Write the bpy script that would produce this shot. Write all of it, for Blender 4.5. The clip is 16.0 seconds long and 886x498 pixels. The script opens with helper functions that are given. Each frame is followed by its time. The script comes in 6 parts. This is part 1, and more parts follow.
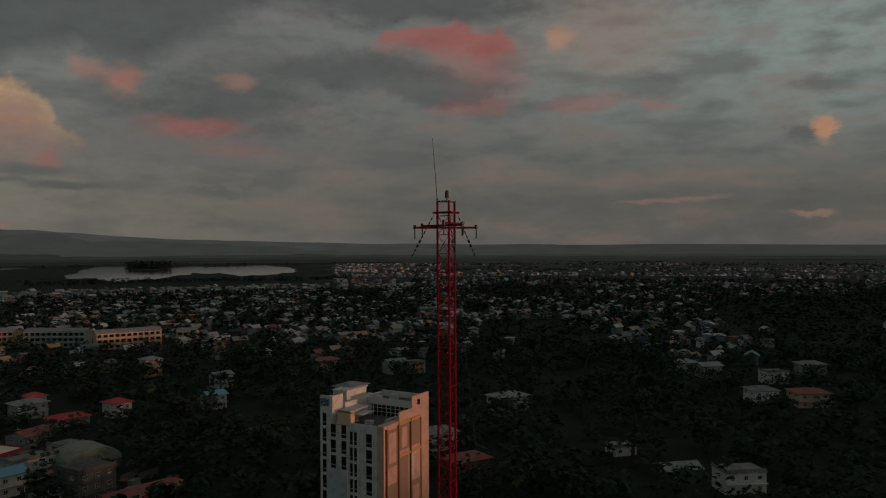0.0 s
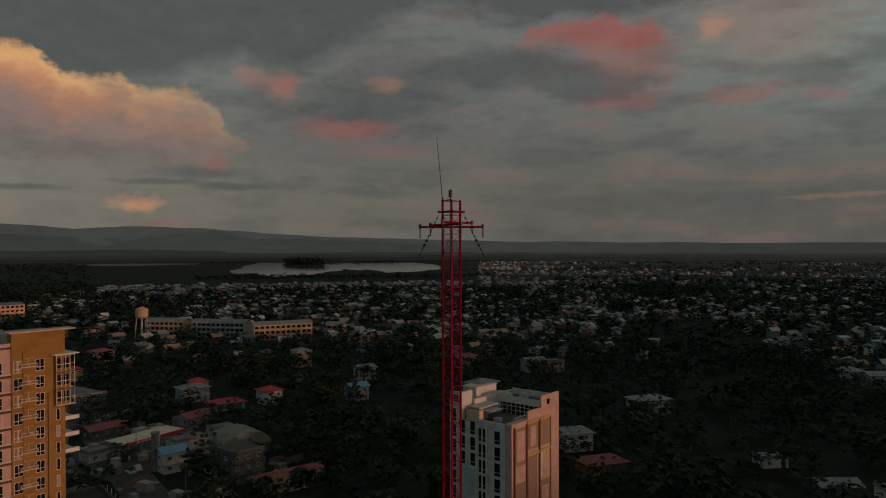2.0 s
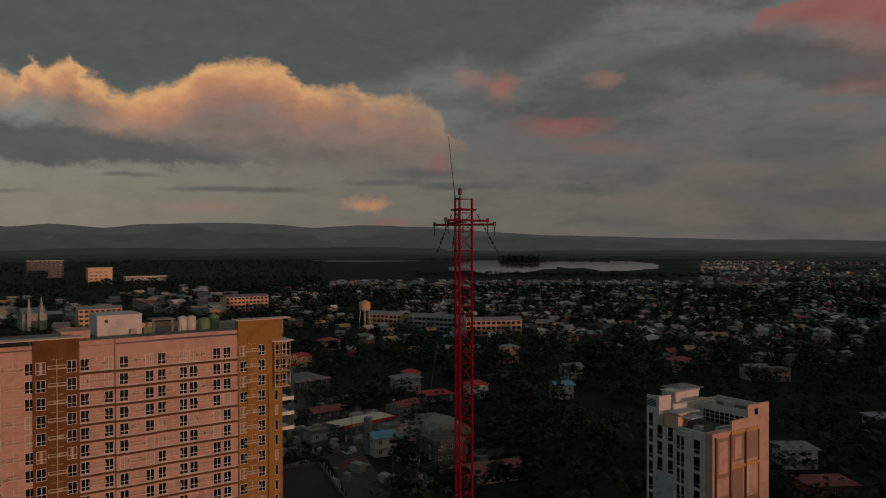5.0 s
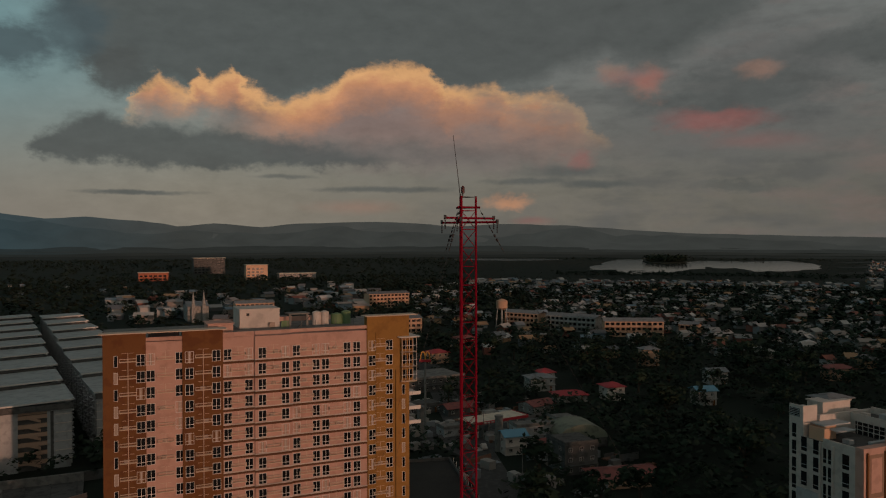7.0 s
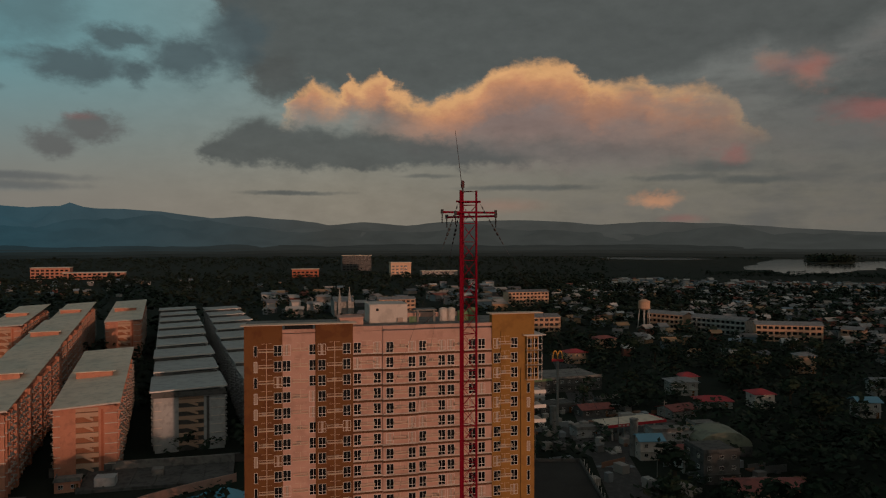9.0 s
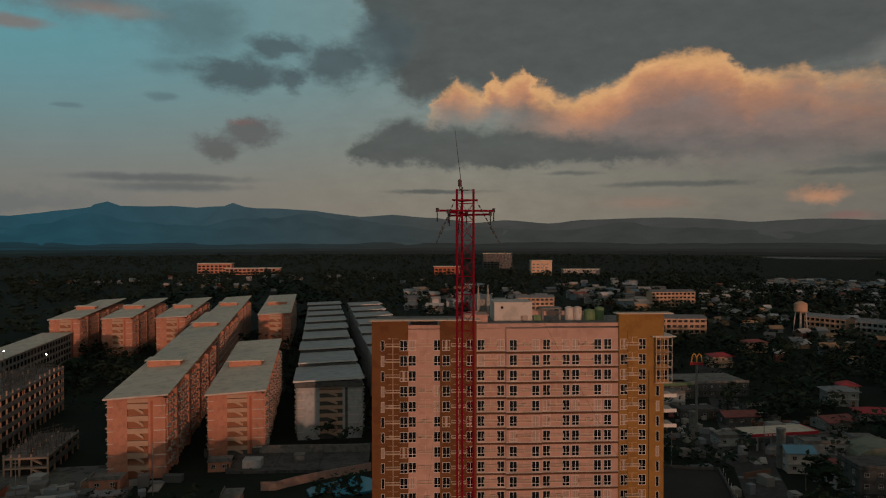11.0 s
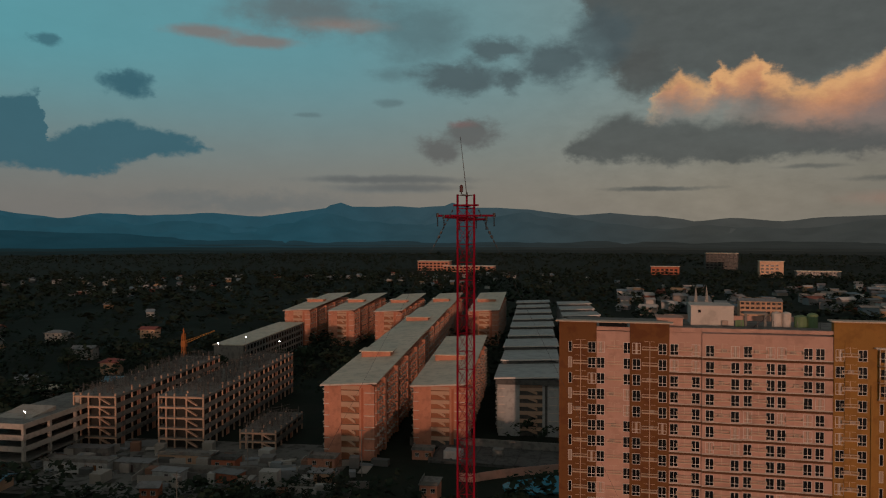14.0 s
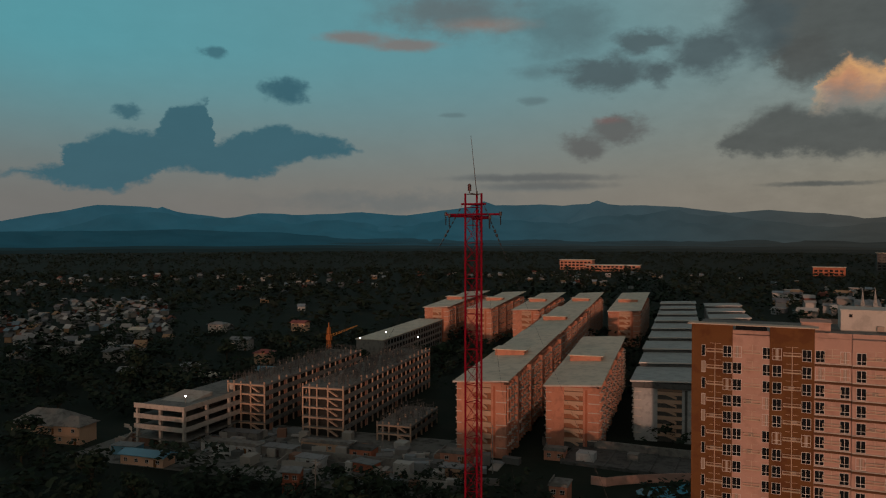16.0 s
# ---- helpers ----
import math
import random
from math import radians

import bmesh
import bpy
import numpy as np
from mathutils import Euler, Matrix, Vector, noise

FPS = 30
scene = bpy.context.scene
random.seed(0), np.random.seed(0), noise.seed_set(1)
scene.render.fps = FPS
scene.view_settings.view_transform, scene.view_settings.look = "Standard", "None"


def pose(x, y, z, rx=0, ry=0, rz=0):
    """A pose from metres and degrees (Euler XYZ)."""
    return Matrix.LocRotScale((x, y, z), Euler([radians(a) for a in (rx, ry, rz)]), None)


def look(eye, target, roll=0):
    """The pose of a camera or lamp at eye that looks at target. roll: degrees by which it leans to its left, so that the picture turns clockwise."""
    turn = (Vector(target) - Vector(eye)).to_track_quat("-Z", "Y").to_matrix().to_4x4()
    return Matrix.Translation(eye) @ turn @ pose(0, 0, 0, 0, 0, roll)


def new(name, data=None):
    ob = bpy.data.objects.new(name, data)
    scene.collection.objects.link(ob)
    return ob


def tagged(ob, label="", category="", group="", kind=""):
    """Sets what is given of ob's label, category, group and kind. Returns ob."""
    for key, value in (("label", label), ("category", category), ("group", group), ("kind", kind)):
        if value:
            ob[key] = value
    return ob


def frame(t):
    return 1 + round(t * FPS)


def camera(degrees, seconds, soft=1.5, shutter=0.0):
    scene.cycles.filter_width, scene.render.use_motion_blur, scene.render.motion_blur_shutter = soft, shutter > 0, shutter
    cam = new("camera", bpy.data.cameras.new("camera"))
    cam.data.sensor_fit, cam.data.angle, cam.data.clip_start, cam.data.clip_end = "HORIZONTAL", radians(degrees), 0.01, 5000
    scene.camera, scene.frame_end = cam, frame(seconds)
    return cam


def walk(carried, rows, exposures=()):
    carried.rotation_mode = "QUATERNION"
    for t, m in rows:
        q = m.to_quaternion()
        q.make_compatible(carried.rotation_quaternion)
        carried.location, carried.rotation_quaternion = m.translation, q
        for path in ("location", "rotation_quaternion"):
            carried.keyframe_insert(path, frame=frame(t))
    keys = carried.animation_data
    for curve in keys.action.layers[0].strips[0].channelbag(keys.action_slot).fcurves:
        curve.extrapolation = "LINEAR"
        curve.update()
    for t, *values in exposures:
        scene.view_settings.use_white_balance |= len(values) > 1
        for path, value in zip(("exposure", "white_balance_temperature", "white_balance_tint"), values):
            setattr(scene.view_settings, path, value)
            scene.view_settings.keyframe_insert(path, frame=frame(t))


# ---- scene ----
# The camera circles a guyed mast at the origin; z = 0 is the ground.
cam = camera(60.67, 16.0, soft=1.15)
ROWS = [
    (0, -14.900, -7.750, 64.020, -62.21, -0.36, 0.27),
    (0.5, -14.470, -8.410, 64.029, -59.48, -0.40, 0.24),
    (1, -14.040, -9.060, 64.039, -56.76, -0.43, 0.22),
    (1.5, -13.610, -9.690, 64.042, -54.01, -0.46, 0.19),
    (2, -13.158, -10.313, 64.044, -51.27, -0.49, 0.16),
    (2.5, -12.693, -10.917, 64.042, -48.54, -0.51, 0.14),
    (3, -12.219, -11.512, 64.036, -45.81, -0.52, 0.12),
    (3.5, -11.713, -12.076, 64.034, -43.08, -0.54, 0.11),
    (4, -11.198, -12.629, 64.031, -40.37, -0.57, 0.10),
    (6.5, -8.224, -15.013, 64.000, -27.01, -0.64, 0.14),
    (7, -7.542, -15.416, 63.990, -24.33, -0.68, 0.11),
    (7.5, -6.828, -15.788, 63.964, -21.62, -0.72, 0.08),
    (8, -6.097, -16.128, 63.939, -18.91, -0.76, 0.07),
    (8.5, -5.350, -16.436, 63.913, -16.22, -0.78, 0.06),
    (9, -4.578, -16.702, 63.888, -13.55, -0.79, 0.06),
    (9.5, -3.791, -16.947, 63.875, -10.88, -0.81, 0.05),
    (10, -2.986, -17.142, 63.871, -8.20, -0.83, 0.04),
    (12.5, 1.161, -17.628, 63.951, 5.35, -0.96, 0.07),
    (13, 1.990, -17.610, 63.974, 8.05, -0.98, 0.04),
    (13.5, 2.810, -17.564, 64.000, 10.77, -1.01, 0.02),
    (14, 3.624, -17.459, 64.021, 13.48, -1.03, 0.01),
    (14.5, 4.423, -17.324, 64.028, 16.20, -1.06, 0.00),
    (15, 5.197, -17.138, 64.025, 18.92, -1.09, 0.01),
    (15.5, 5.955, -16.908, 64.023, 21.62, -1.12, 0.03),
    (16, 6.686, -16.621, 64.024, 24.30, -1.14, 0.04),
]
EXPOSURES = [(0.0, 0.0), (16.0, 0.0)]
walk(cam, [(t, pose(x, y, z, 90 + pitch, roll, yaw)) for t, x, y, z, yaw, pitch, roll in ROWS], EXPOSURES)

# ---- world: evening sky with lit and shaded clouds ----
SUN_WAY = Vector((0.21, -0.975, 0.045)).normalized()      # towards the sun, low behind the camera
world = bpy.data.worlds.new("evening_sky")
scene.world = world
world.use_nodes = True
wt = world.node_tree
wt.nodes.clear()


def wnode(kind, **props):
    n = wt.nodes.new(kind)
    for k, v in props.items():
        if k == "operation":
            n.operation = v
    return n


def plug(sock, v):
    if isinstance(v, bpy.types.NodeSocket):
        wt.links.new(v, sock)
    else:
        sock.default_value = v


def wm(op, a, b=0.0, c=0.0):
    n = wnode("ShaderNodeMath", operation=op)
    plug(n.inputs[0], a), plug(n.inputs[1], b), plug(n.inputs[2], c)
    return n.outputs[0]


def ramp(v, lo, hi):
    n = wnode("ShaderNodeMapRange")
    n.interpolation_type = "SMOOTHSTEP"
    plug(n.inputs[0], v)
    n.inputs[1].default_value, n.inputs[2].default_value = lo, hi
    n.inputs[3].default_value, n.inputs[4].default_value = 0.0, 1.0
    return n.outputs[0]


def blend(f, a, b):
    n = wnode("ShaderNodeMix")
    n.data_type = "RGBA"
    plug(n.inputs[0], f)
    for s, v in ((n.inputs[6], a), (n.inputs[7], b)):
        plug(s, v if isinstance(v, bpy.types.NodeSocket) else (*v, 1.0))
    return n.outputs[2]


def wnoise(vec, scale, detail=5.0, rough=0.55):
    n = wnode("ShaderNodeTexNoise")
    wt.links.new(vec, n.inputs["Vector"])
    n.inputs["Scale"].default_value, n.inputs["Detail"].default_value, n.inputs["Roughness"].default_value = scale, detail, rough
    return n


coord = wnode("ShaderNodeTexCoord").outputs["Generated"]
split = wnode("ShaderNodeSeparateXYZ")
wt.links.new(coord, split.inputs[0])
sx, sy, sz = split.outputs
AZ = wm("MULTIPLY", wm("ARCTAN2", sx, sy), 57.2958)         # degrees clockwise from +y
EL = wm("MULTIPLY", wm("ARCSINE", sz), 57.2958)
flat = wnode("ShaderNodeCombineXYZ")
plug(flat.inputs[0], wm("MULTIPLY", AZ, 0.1)), plug(flat.inputs[1], wm("MULTIPLY", EL, 0.2))
warp_a = wnoise(flat.outputs[0], 2.2, 7.0, 0.62)
warp_s = wnode("ShaderNodeSeparateColor")
wt.links.new(warp_a.outputs["Color"], warp_s.inputs[0])
WAZ = wm("ADD", AZ, wm("MULTIPLY", wm("SUBTRACT", warp_s.outputs[0], 0.5), 5.0))
WEL = wm("ADD", EL, wm("MULTIPLY", wm("SUBTRACT", warp_s.outputs[1], 0.5), 2.6))
fine = wnoise(flat.outputs[0], 3.4, 6.0, 0.6).outputs["Fac"]


sky = wnode("ShaderNodeTexSky")
sky.sky_type = "NISHITA"
sky.sun_disc = False
sky.sun_elevation = math.asin(SUN_WAY.z)
sky.sun_rotation = math.atan2(SUN_WAY.x, SUN_WAY.y)
clear = wnode("ShaderNodeVectorMath", operation="SCALE")
wt.links.new(sky.outputs[0], clear.inputs[0])
clear.inputs["Scale"].default_value = 0.05
def sky_ramp(v, lo, hi, tones):
    """Colours spread evenly from lo to hi."""
    n = wnode("ShaderNodeValToRGB")
    r = wnode("ShaderNodeMapRange")
    plug(r.inputs[0], v)
    r.inputs[1].default_value, r.inputs[2].default_value = lo, hi
    wt.links.new(r.outputs[0], n.inputs[0])
    while len(n.color_ramp.elements) < len(tones):
        n.color_ramp.elements.new(0.5)
    for k, (e, c) in enumerate(zip(n.color_ramp.elements, tones)):
        e.position, e.color = k / (len(tones) - 1), (*c, 1)
    return n.outputs[0]


# clear air: teal to the left, grey in the middle, pale at the far right; dusty and warm low down
high = sky_ramp(AZ, -50.0, 90.0, ((0.090, 0.300, 0.345), (0.115, 0.275, 0.310), (0.185, 0.240, 0.235), (0.160, 0.168, 0.160), (0.150, 0.158, 0.150), (0.225, 0.270, 0.250)))
low = sky_ramp(AZ, -50.0, 90.0, ((0.160, 0.160, 0.155), (0.190, 0.182, 0.167), (0.215, 0.195, 0.160), (0.160, 0.150, 0.128), (0.108, 0.104, 0.094), (0.100, 0.096, 0.088)))
air = blend(ramp(EL, 2.0, 14.0), low, high)
air = blend(0.10, air, clear.outputs[0])
veil = wm("MULTIPLY", ramp(fine, 0.40, 0.72), wm("MULTIPLY", ramp(AZ, 0.0, 45.0), 0.55))
col = blend(veil, air, (0.092, 0.088, 0.083))
long_ = wnode("ShaderNodeCombineXYZ")
plug(long_.inputs[0], wm("MULTIPLY", AZ, 0.055)), plug(long_.inputs[1], wm("MULTIPLY", EL, 0.20))
streak = wnoise(long_.outputs[0], 2.6, 4.0, 0.5).outputs["Fac"]
col = blend(wm("MULTIPLY", ramp(streak, 0.46, 0.68), wm("MULTIPLY", ramp(AZ, 8.0, 40.0), 0.55)), col, (0.074, 0.077, 0.075))
col = blend(wm("MULTIPLY", ramp(streak, 0.50, 0.32), wm("MULTIPLY", ramp(AZ, 30.0, 60.0), 0.45)), col, (0.170, 0.120, 0.105))
DARK, MID, BLUE = (0.072, 0.079, 0.076), (0.098, 0.099, 0.096), (0.036, 0.104, 0.134)
SLATE, HAZE = (0.062, 0.086, 0.094), (0.105, 0.125, 0.130)
PEACHY = (0.37, 0.185, 0.115)
ORANGE, AMBER, SALMON, RED, ROSE = (0.49, 0.230, 0.120), (0.62, 0.335, 0.150), (0.27, 0.155, 0.115), (0.25, 0.090, 0.080), (0.19, 0.140, 0.125)
PLACE = wnode("ShaderNodeCombineXYZ")
plug(PLACE.inputs[0], WAZ), plug(PLACE.inputs[1], WEL)
tiny = wnoise(flat.outputs[0], 9.0, 8.0, 0.68).outputs["Fac"]
RAGGED = wm("ADD", wm("MULTIPLY", wm("SUBTRACT", fine, 0.5), 1.3), wm("MULTIPLY", wm("SUBTRACT", tiny, 0.5), 0.55))

# finer billows: small uneven shifts of place for crisp cloud edges
curl = wnode("ShaderNodeCombineXYZ")
plug(curl.inputs[0], wm("MULTIPLY", AZ, 0.30)), plug(curl.inputs[1], wm("MULTIPLY", EL, 0.42))
curl_n = wnoise(curl.outputs[0], 1.35, 8.0, 0.66)
curl_s = wnode("ShaderNodeSeparateColor")
wt.links.new(curl_n.outputs["Color"], curl_s.inputs[0])
CAZ = wm("ADD", AZ, wm("MULTIPLY", wm("SUBTRACT", curl_s.outputs[0], 0.5), 3.2))
CEL = wm("ADD", EL, wm("MULTIPLY", wm("SUBTRACT", curl_s.outputs[1], 0.5), 2.5))
NEARBY = wnode("ShaderNodeCombineXYZ")
plug(NEARBY.inputs[0], CAZ), plug(NEARBY.inputs[1], CEL)

STILL = wnode("ShaderNodeCombineXYZ")
plug(STILL.inputs[0], CAZ), plug(STILL.inputs[1], wm("ADD", wm("MULTIPLY", EL, 0.8), wm("MULTIPLY", CEL, 0.2)))


def skyline(points):
    """An outline of the sky: elevation along the azimuth, both in degrees."""
    lo, hi = points[0][0], points[-1][0]
    return wm("MULTIPLY", sky_ramp_at(CAZ, lo, hi, points), 30.0)


def sky_ramp_at(v, lo, hi, points):
    n, r = wnode("ShaderNodeValToRGB"), wnode("ShaderNodeMapRange")
    plug(r.inputs[0], v)
    r.inputs[1].default_value, r.inputs[2].default_value = lo, hi
    wt.links.new(r.outputs[0], n.inputs[0])
    while len(n.color_ramp.elements) < len(points):
        n.color_ramp.elements.new(0.5)
    for k, e in enumerate(n.color_ramp.elements):
        e.position = (points[k][0] - lo) / (hi - lo)
        e.color = (points[k][1] / 30.0,) * 3 + (1,)
    return n.outputs[0]


def bank(tones, amount, top, base, crisp, soft, deep=4.0):
    """A cloud bank between two outlines; its tones run from the top edge down over some degrees."""
    global col
    if top:
        top = ((top[0][0] - 0.5, top[0][1] - 4.0), *top, (top[-1][0] + 0.5, top[-1][1] - 4.0))
    down = wm("SUBTRACT", skyline(top), CEL) if top else None
    up = wm("SUBTRACT", CEL, skyline(base))
    cover = wm("MULTIPLY", ramp(up, -soft * 0.35, soft), amount)
    if top:
        cover = wm("MULTIPLY", cover, ramp(down, -crisp * 0.4, crisp))
    col = blend(cover, col, sky_ramp(down, 0.0, deep, tones) if top and len(tones) > 1 else tones[0])


def puff(tone, amount, edge, az, el, ra, re):
    """A small cloud with a billowed edge; place and half sizes in degrees."""
    global col
    off, size = wnode("ShaderNodeVectorMath", operation="SUBTRACT"), wnode("ShaderNodeVectorMath", operation="MULTIPLY")
    wt.links.new(STILL.outputs[0] if re < 0.45 else NEARBY.outputs[0], off.inputs[0])
    off.inputs[1].default_value = (az, el, 0)
    wt.links.new(off.outputs[0], size.inputs[0])
    size.inputs[1].default_value = (1 / ra, 1 / re, 0)
    far = wnode("ShaderNodeVectorMath", operation="LENGTH")
    wt.links.new(size.outputs[0], far.inputs[0])
    near = wm("SUBTRACT", 1.0, wm("ADD", far.outputs["Value"], wm("MULTIPLY", RAGGED, 0.70)))
    col = blend(wm("MULTIPLY", ramp(near, -edge * 1.5, edge * 1.5), amount), col, tone)


def cloud(tone, amount, edge, az, el, ra, re):
    """A cloud: an oval of the sky (degrees) with a billowed edge, laid over what is there."""
    global col
    off = wnode("ShaderNodeVectorMath", operation="SUBTRACT")
    wt.links.new(PLACE.outputs[0], off.inputs[0])
    off.inputs[1].default_value = (az, el, 0)
    size = wnode("ShaderNodeVectorMath", operation="MULTIPLY")
    wt.links.new(off.outputs[0], size.inputs[0])
    size.inputs[1].default_value = (1 / ra, 1 / re, 0)
    far = wnode("ShaderNodeVectorMath", operation="LENGTH")
    wt.links.new(size.outputs[0], far.inputs[0])
    cover = wnode("ShaderNodeMapRange")
    cover.interpolation_type = "SMOOTHSTEP"
    plug(cover.inputs[0], wm("ADD", far.outputs["Value"], RAGGED))
    cover.inputs[1].default_value, cover.inputs[2].default_value = 1.0 - edge * 1.5, 1.0 + edge * 1.35
    cover.inputs[3].default_value, cover.inputs[4].default_value = amount, 0.0
    col = blend(cover.outputs[0], col, tone)


cloud(MID, 0.70, 0.45, 47.9, 11.6, 5.9, 3.24)
cloud(MID, 0.50, 0.50, 44.5, 7.5, 12.5, 2.30)
cloud(SALMON, 0.60, 0.40, 47.0, 11.6, 1.1, 0.57)
cloud(RED, 0.50, 0.50, 44.1, 8.4, 3.0, 0.67)
cloud(RED, 0.50, 0.50, 65.1, 13.1, 3.0, 2.42)
cloud(RED, 0.45, 0.50, 64.2, 10.4, 2.6, 0.62)
cloud(DARK, 0.90, 0.35, 60.4, 17.5, 10.9, 1.24)
cloud(DARK, 0.70, 0.40, 45.5, 10.3, 6.6, 1.78)
cloud(ORANGE, 0.50, 0.45, 70.6, 15.1, 1.3, 0.79)
cloud(SALMON, 0.35, 0.55, 74.7, 15.1, 4.9, 2.91)
cloud(RED, 0.40, 0.50, 72.6, 10.2, 2.3, 0.61)
cloud(RED, 0.35, 0.50, 78.3, 10.0, 0.9, 0.40)
cloud(DARK, 0.50, 0.40, 77.5, 11.4, 3.2, 0.95)
cloud(DARK, 0.55, 0.40, 89.3, 10.6, 1.8, 0.62)
cloud(DARK, 0.65, 0.35, 87.5, 7.4, 1.3, 0.53)
cloud(ORANGE, 0.65, 0.40, 89.1, 7.7, 0.7, 0.71)
cloud(SALMON, 0.50, 0.40, 87.9, 2.1, 1.4, 0.23)
cloud(SALMON, 0.40, 0.45, 79.1, 3.2, 3.3, 0.20)
cloud(DARK, 0.50, 0.40, 45.8, 3.7, 3.3, 0.33)
cloud(RED, 0.35, 0.50, 43.9, 8.8, 1.9, 0.40)
bank((DARK,), 0.93, None, ((-4.9, 19.2), (-3.7, 17.2), (-2.5, 14.8), (-1.3, 12.9), (-0.0, 10.7), (1.2, 10.0), (2.9, 10.6), (11.4, 8.9), (17.3, 10.9), (24.6, 10.0), (28.5, 10.3), (32.6, 11.5), (36.4, 12.7), (40.6, 11.9), (43.2, 13.3), (46.6, 15.2), (51.2, 18.1), (55.6, 19.3)), 0.3, 1.9)
bank((SALMON, SALMON, ROSE), wm("MULTIPLY", 0.55, ramp(AZ, 39.0, 30.0)), ((7.0, 8.5), (11.0, 9.8), (20.0, 10.5), (28.0, 9.8), (34.0, 9.0), (38.0, 7.0), (39.0, 4.0)),
     ((7.0, 8.0), (12.0, 6.0), (18.0, 4.9), (26.0, 4.9), (33.0, 5.0), (39.0, 6.5)), 1.6, 1.6, 4.0)
bank((AMBER, AMBER, ORANGE, PEACHY, SALMON, ROSE), wm("MULTIPLY", 0.95, wm("SUBTRACT", 1.0, wm("MULTIPLY", ramp(wm("ADD", AZ, wm("MULTIPLY", wm("SUBTRACT", fine, 0.5), 26.0)), 22.0, 36.0), 0.72))), ((1.3, 8.6), (2.1, 9.5), (2.8, 11.4), (3.6, 12.0), (4.6, 11.3), (5.8, 11.0), (6.6, 12.2), (7.3, 11.5), (8.9, 12.5), (9.7, 11.4), (11.4, 10.4), (12.7, 10.2), (14.0, 10.8), (15.7, 11.5), (17.3, 12.6), (19.0, 13.1), (21.4, 13.2), (23.4, 12.8), (24.6, 11.3), (26.6, 11.6), (28.5, 11.7), (29.6, 11.0), (32.5, 11.1), (33.9, 10.3), (35.3, 9.0), (36.9, 7.1), (37.4, 4.5)),
     ((1.3, 8.6), (3.3, 8.2), (6.3, 8.7), (9.7, 8.3), (13.1, 6.8), (17.3, 6.2), (23.5, 6.2), (29.2, 5.8), (33.6, 5.9), (36.9, 7.1)), 0.62, 2.6, 3.7)
bank((DARK,), 0.88, ((-4.4, 6.4), (-3.7, 7.3), (-2.5, 8.2), (-0.0, 9.1), (2.1, 8.7), (4.6, 8.4), (8.9, 8.3), (12.3, 7.5), (17.3, 6.7), (22.3, 5.8)),
     ((-4.4, 6.2), (-3.3, 5.5), (-0.4, 5.5), (2.9, 5.2), (7.2, 5.0), (11.0, 5.3), (15.3, 5.3), (19.4, 5.5), (22.3, 5.7)), 0.9, 0.5)
bank((DARK,), 0.62, ((47.8, 12.8), (51.1, 13.9), (54.4, 14.4), (57.8, 14.3), (61.2, 13.7), (65.5, 12.5), (68.8, 11.8)),
     ((47.8, 12.7), (51.9, 11.7), (54.4, 11.1), (57.8, 11.1), (61.2, 9.8), (64.2, 10.0), (67.2, 11.2), (68.8, 11.7)), 1.0, 0.7)
bank((RED, RED, ROSE), 0.85, ((56.7, 14.5), (57.4, 15.2), (58.6, 15.7), (61.2, 16.1), (62.5, 16.4), (64.0, 16.5), (64.8, 15.6), (66.7, 15.8), (67.8, 14.5)),
     ((56.7, 14.3), (58.2, 14.0), (61.2, 13.8), (62.9, 12.9), (65.5, 12.7), (66.9, 13.2), (67.8, 14.3)), 0.5, 1.6, 3.0)
bank((BLUE,), 0.93, ((-55.9, 3.4), (-53.9, 4.2), (-52.6, 4.5), (-51.2, 4.9), (-50.7, 5.9), (-49.6, 6.7), (-47.8, 7.2), (-46.3, 7.3), (-45.2, 7.1), (-44.6, 8.0), (-43.6, 9.1), (-42.4, 9.6), (-41.6, 9.7), (-41.2, 8.5), (-40.9, 6.9), (-39.1, 7.6), (-37.0, 8.0), (-34.2, 7.5), (-32.1, 7.1), (-30.9, 6.8), (-30.2, 6.3)),
     ((-55.9, 3.4), (-52.6, 3.8), (-50.6, 3.1), (-47.8, 3.0), (-45.3, 3.5), (-44.1, 4.5), (-42.2, 4.6), (-39.1, 4.0), (-36.7, 4.8), (-33.8, 5.6), (-30.9, 5.9), (-30.2, 6.2)), 0.42, 0.45)
puff(MID, 0.55, 0.60, 17.5, 6.6, 5.5, 0.90)
puff(MID, 0.45, 0.60, 27.0, 6.4, 4.5, 0.80)
puff(MID, 0.40, 0.60, 9.5, 9.2, 2.0, 0.60)
puff(SALMON, 0.55, 0.60, 24.5, 9.3, 2.2, 0.80)
puff(SLATE, 0.85, 0.30, -12.0, 11.7, 3.1, 1.15)
puff(SLATE, 0.80, 0.30, -9.3, 13.8, 2.0, 0.85)
puff(SLATE, 0.80, 0.35, -8.4, 11.3, 0.9, 0.77)
puff(SLATE, 0.85, 0.30, -5.2, 12.7, 2.1, 1.50)
puff(SLATE, 0.85, 0.35, -1.6, 14.2, 2.2, 2.14)
puff(DARK, 0.90, 0.30, 1.3, 11.5, 1.8, 1.71)
puff(SLATE, 0.50, 0.50, -15.4, 15.0, 3.2, 1.92)
puff(SLATE, 0.40, 0.50, -17.5, 11.9, 1.3, 0.43)
puff(HAZE, 0.50, 0.50, -22.4, 16.0, 3.8, 1.28)
puff(MID, 0.85, 0.30, -13.7, 6.5, 1.5, 0.85)
puff(MID, 0.85, 0.30, -11.4, 7.7, 1.9, 0.81)
puff(RED, 0.26, 0.60, -12.1, 8.3, 0.9, 0.21)
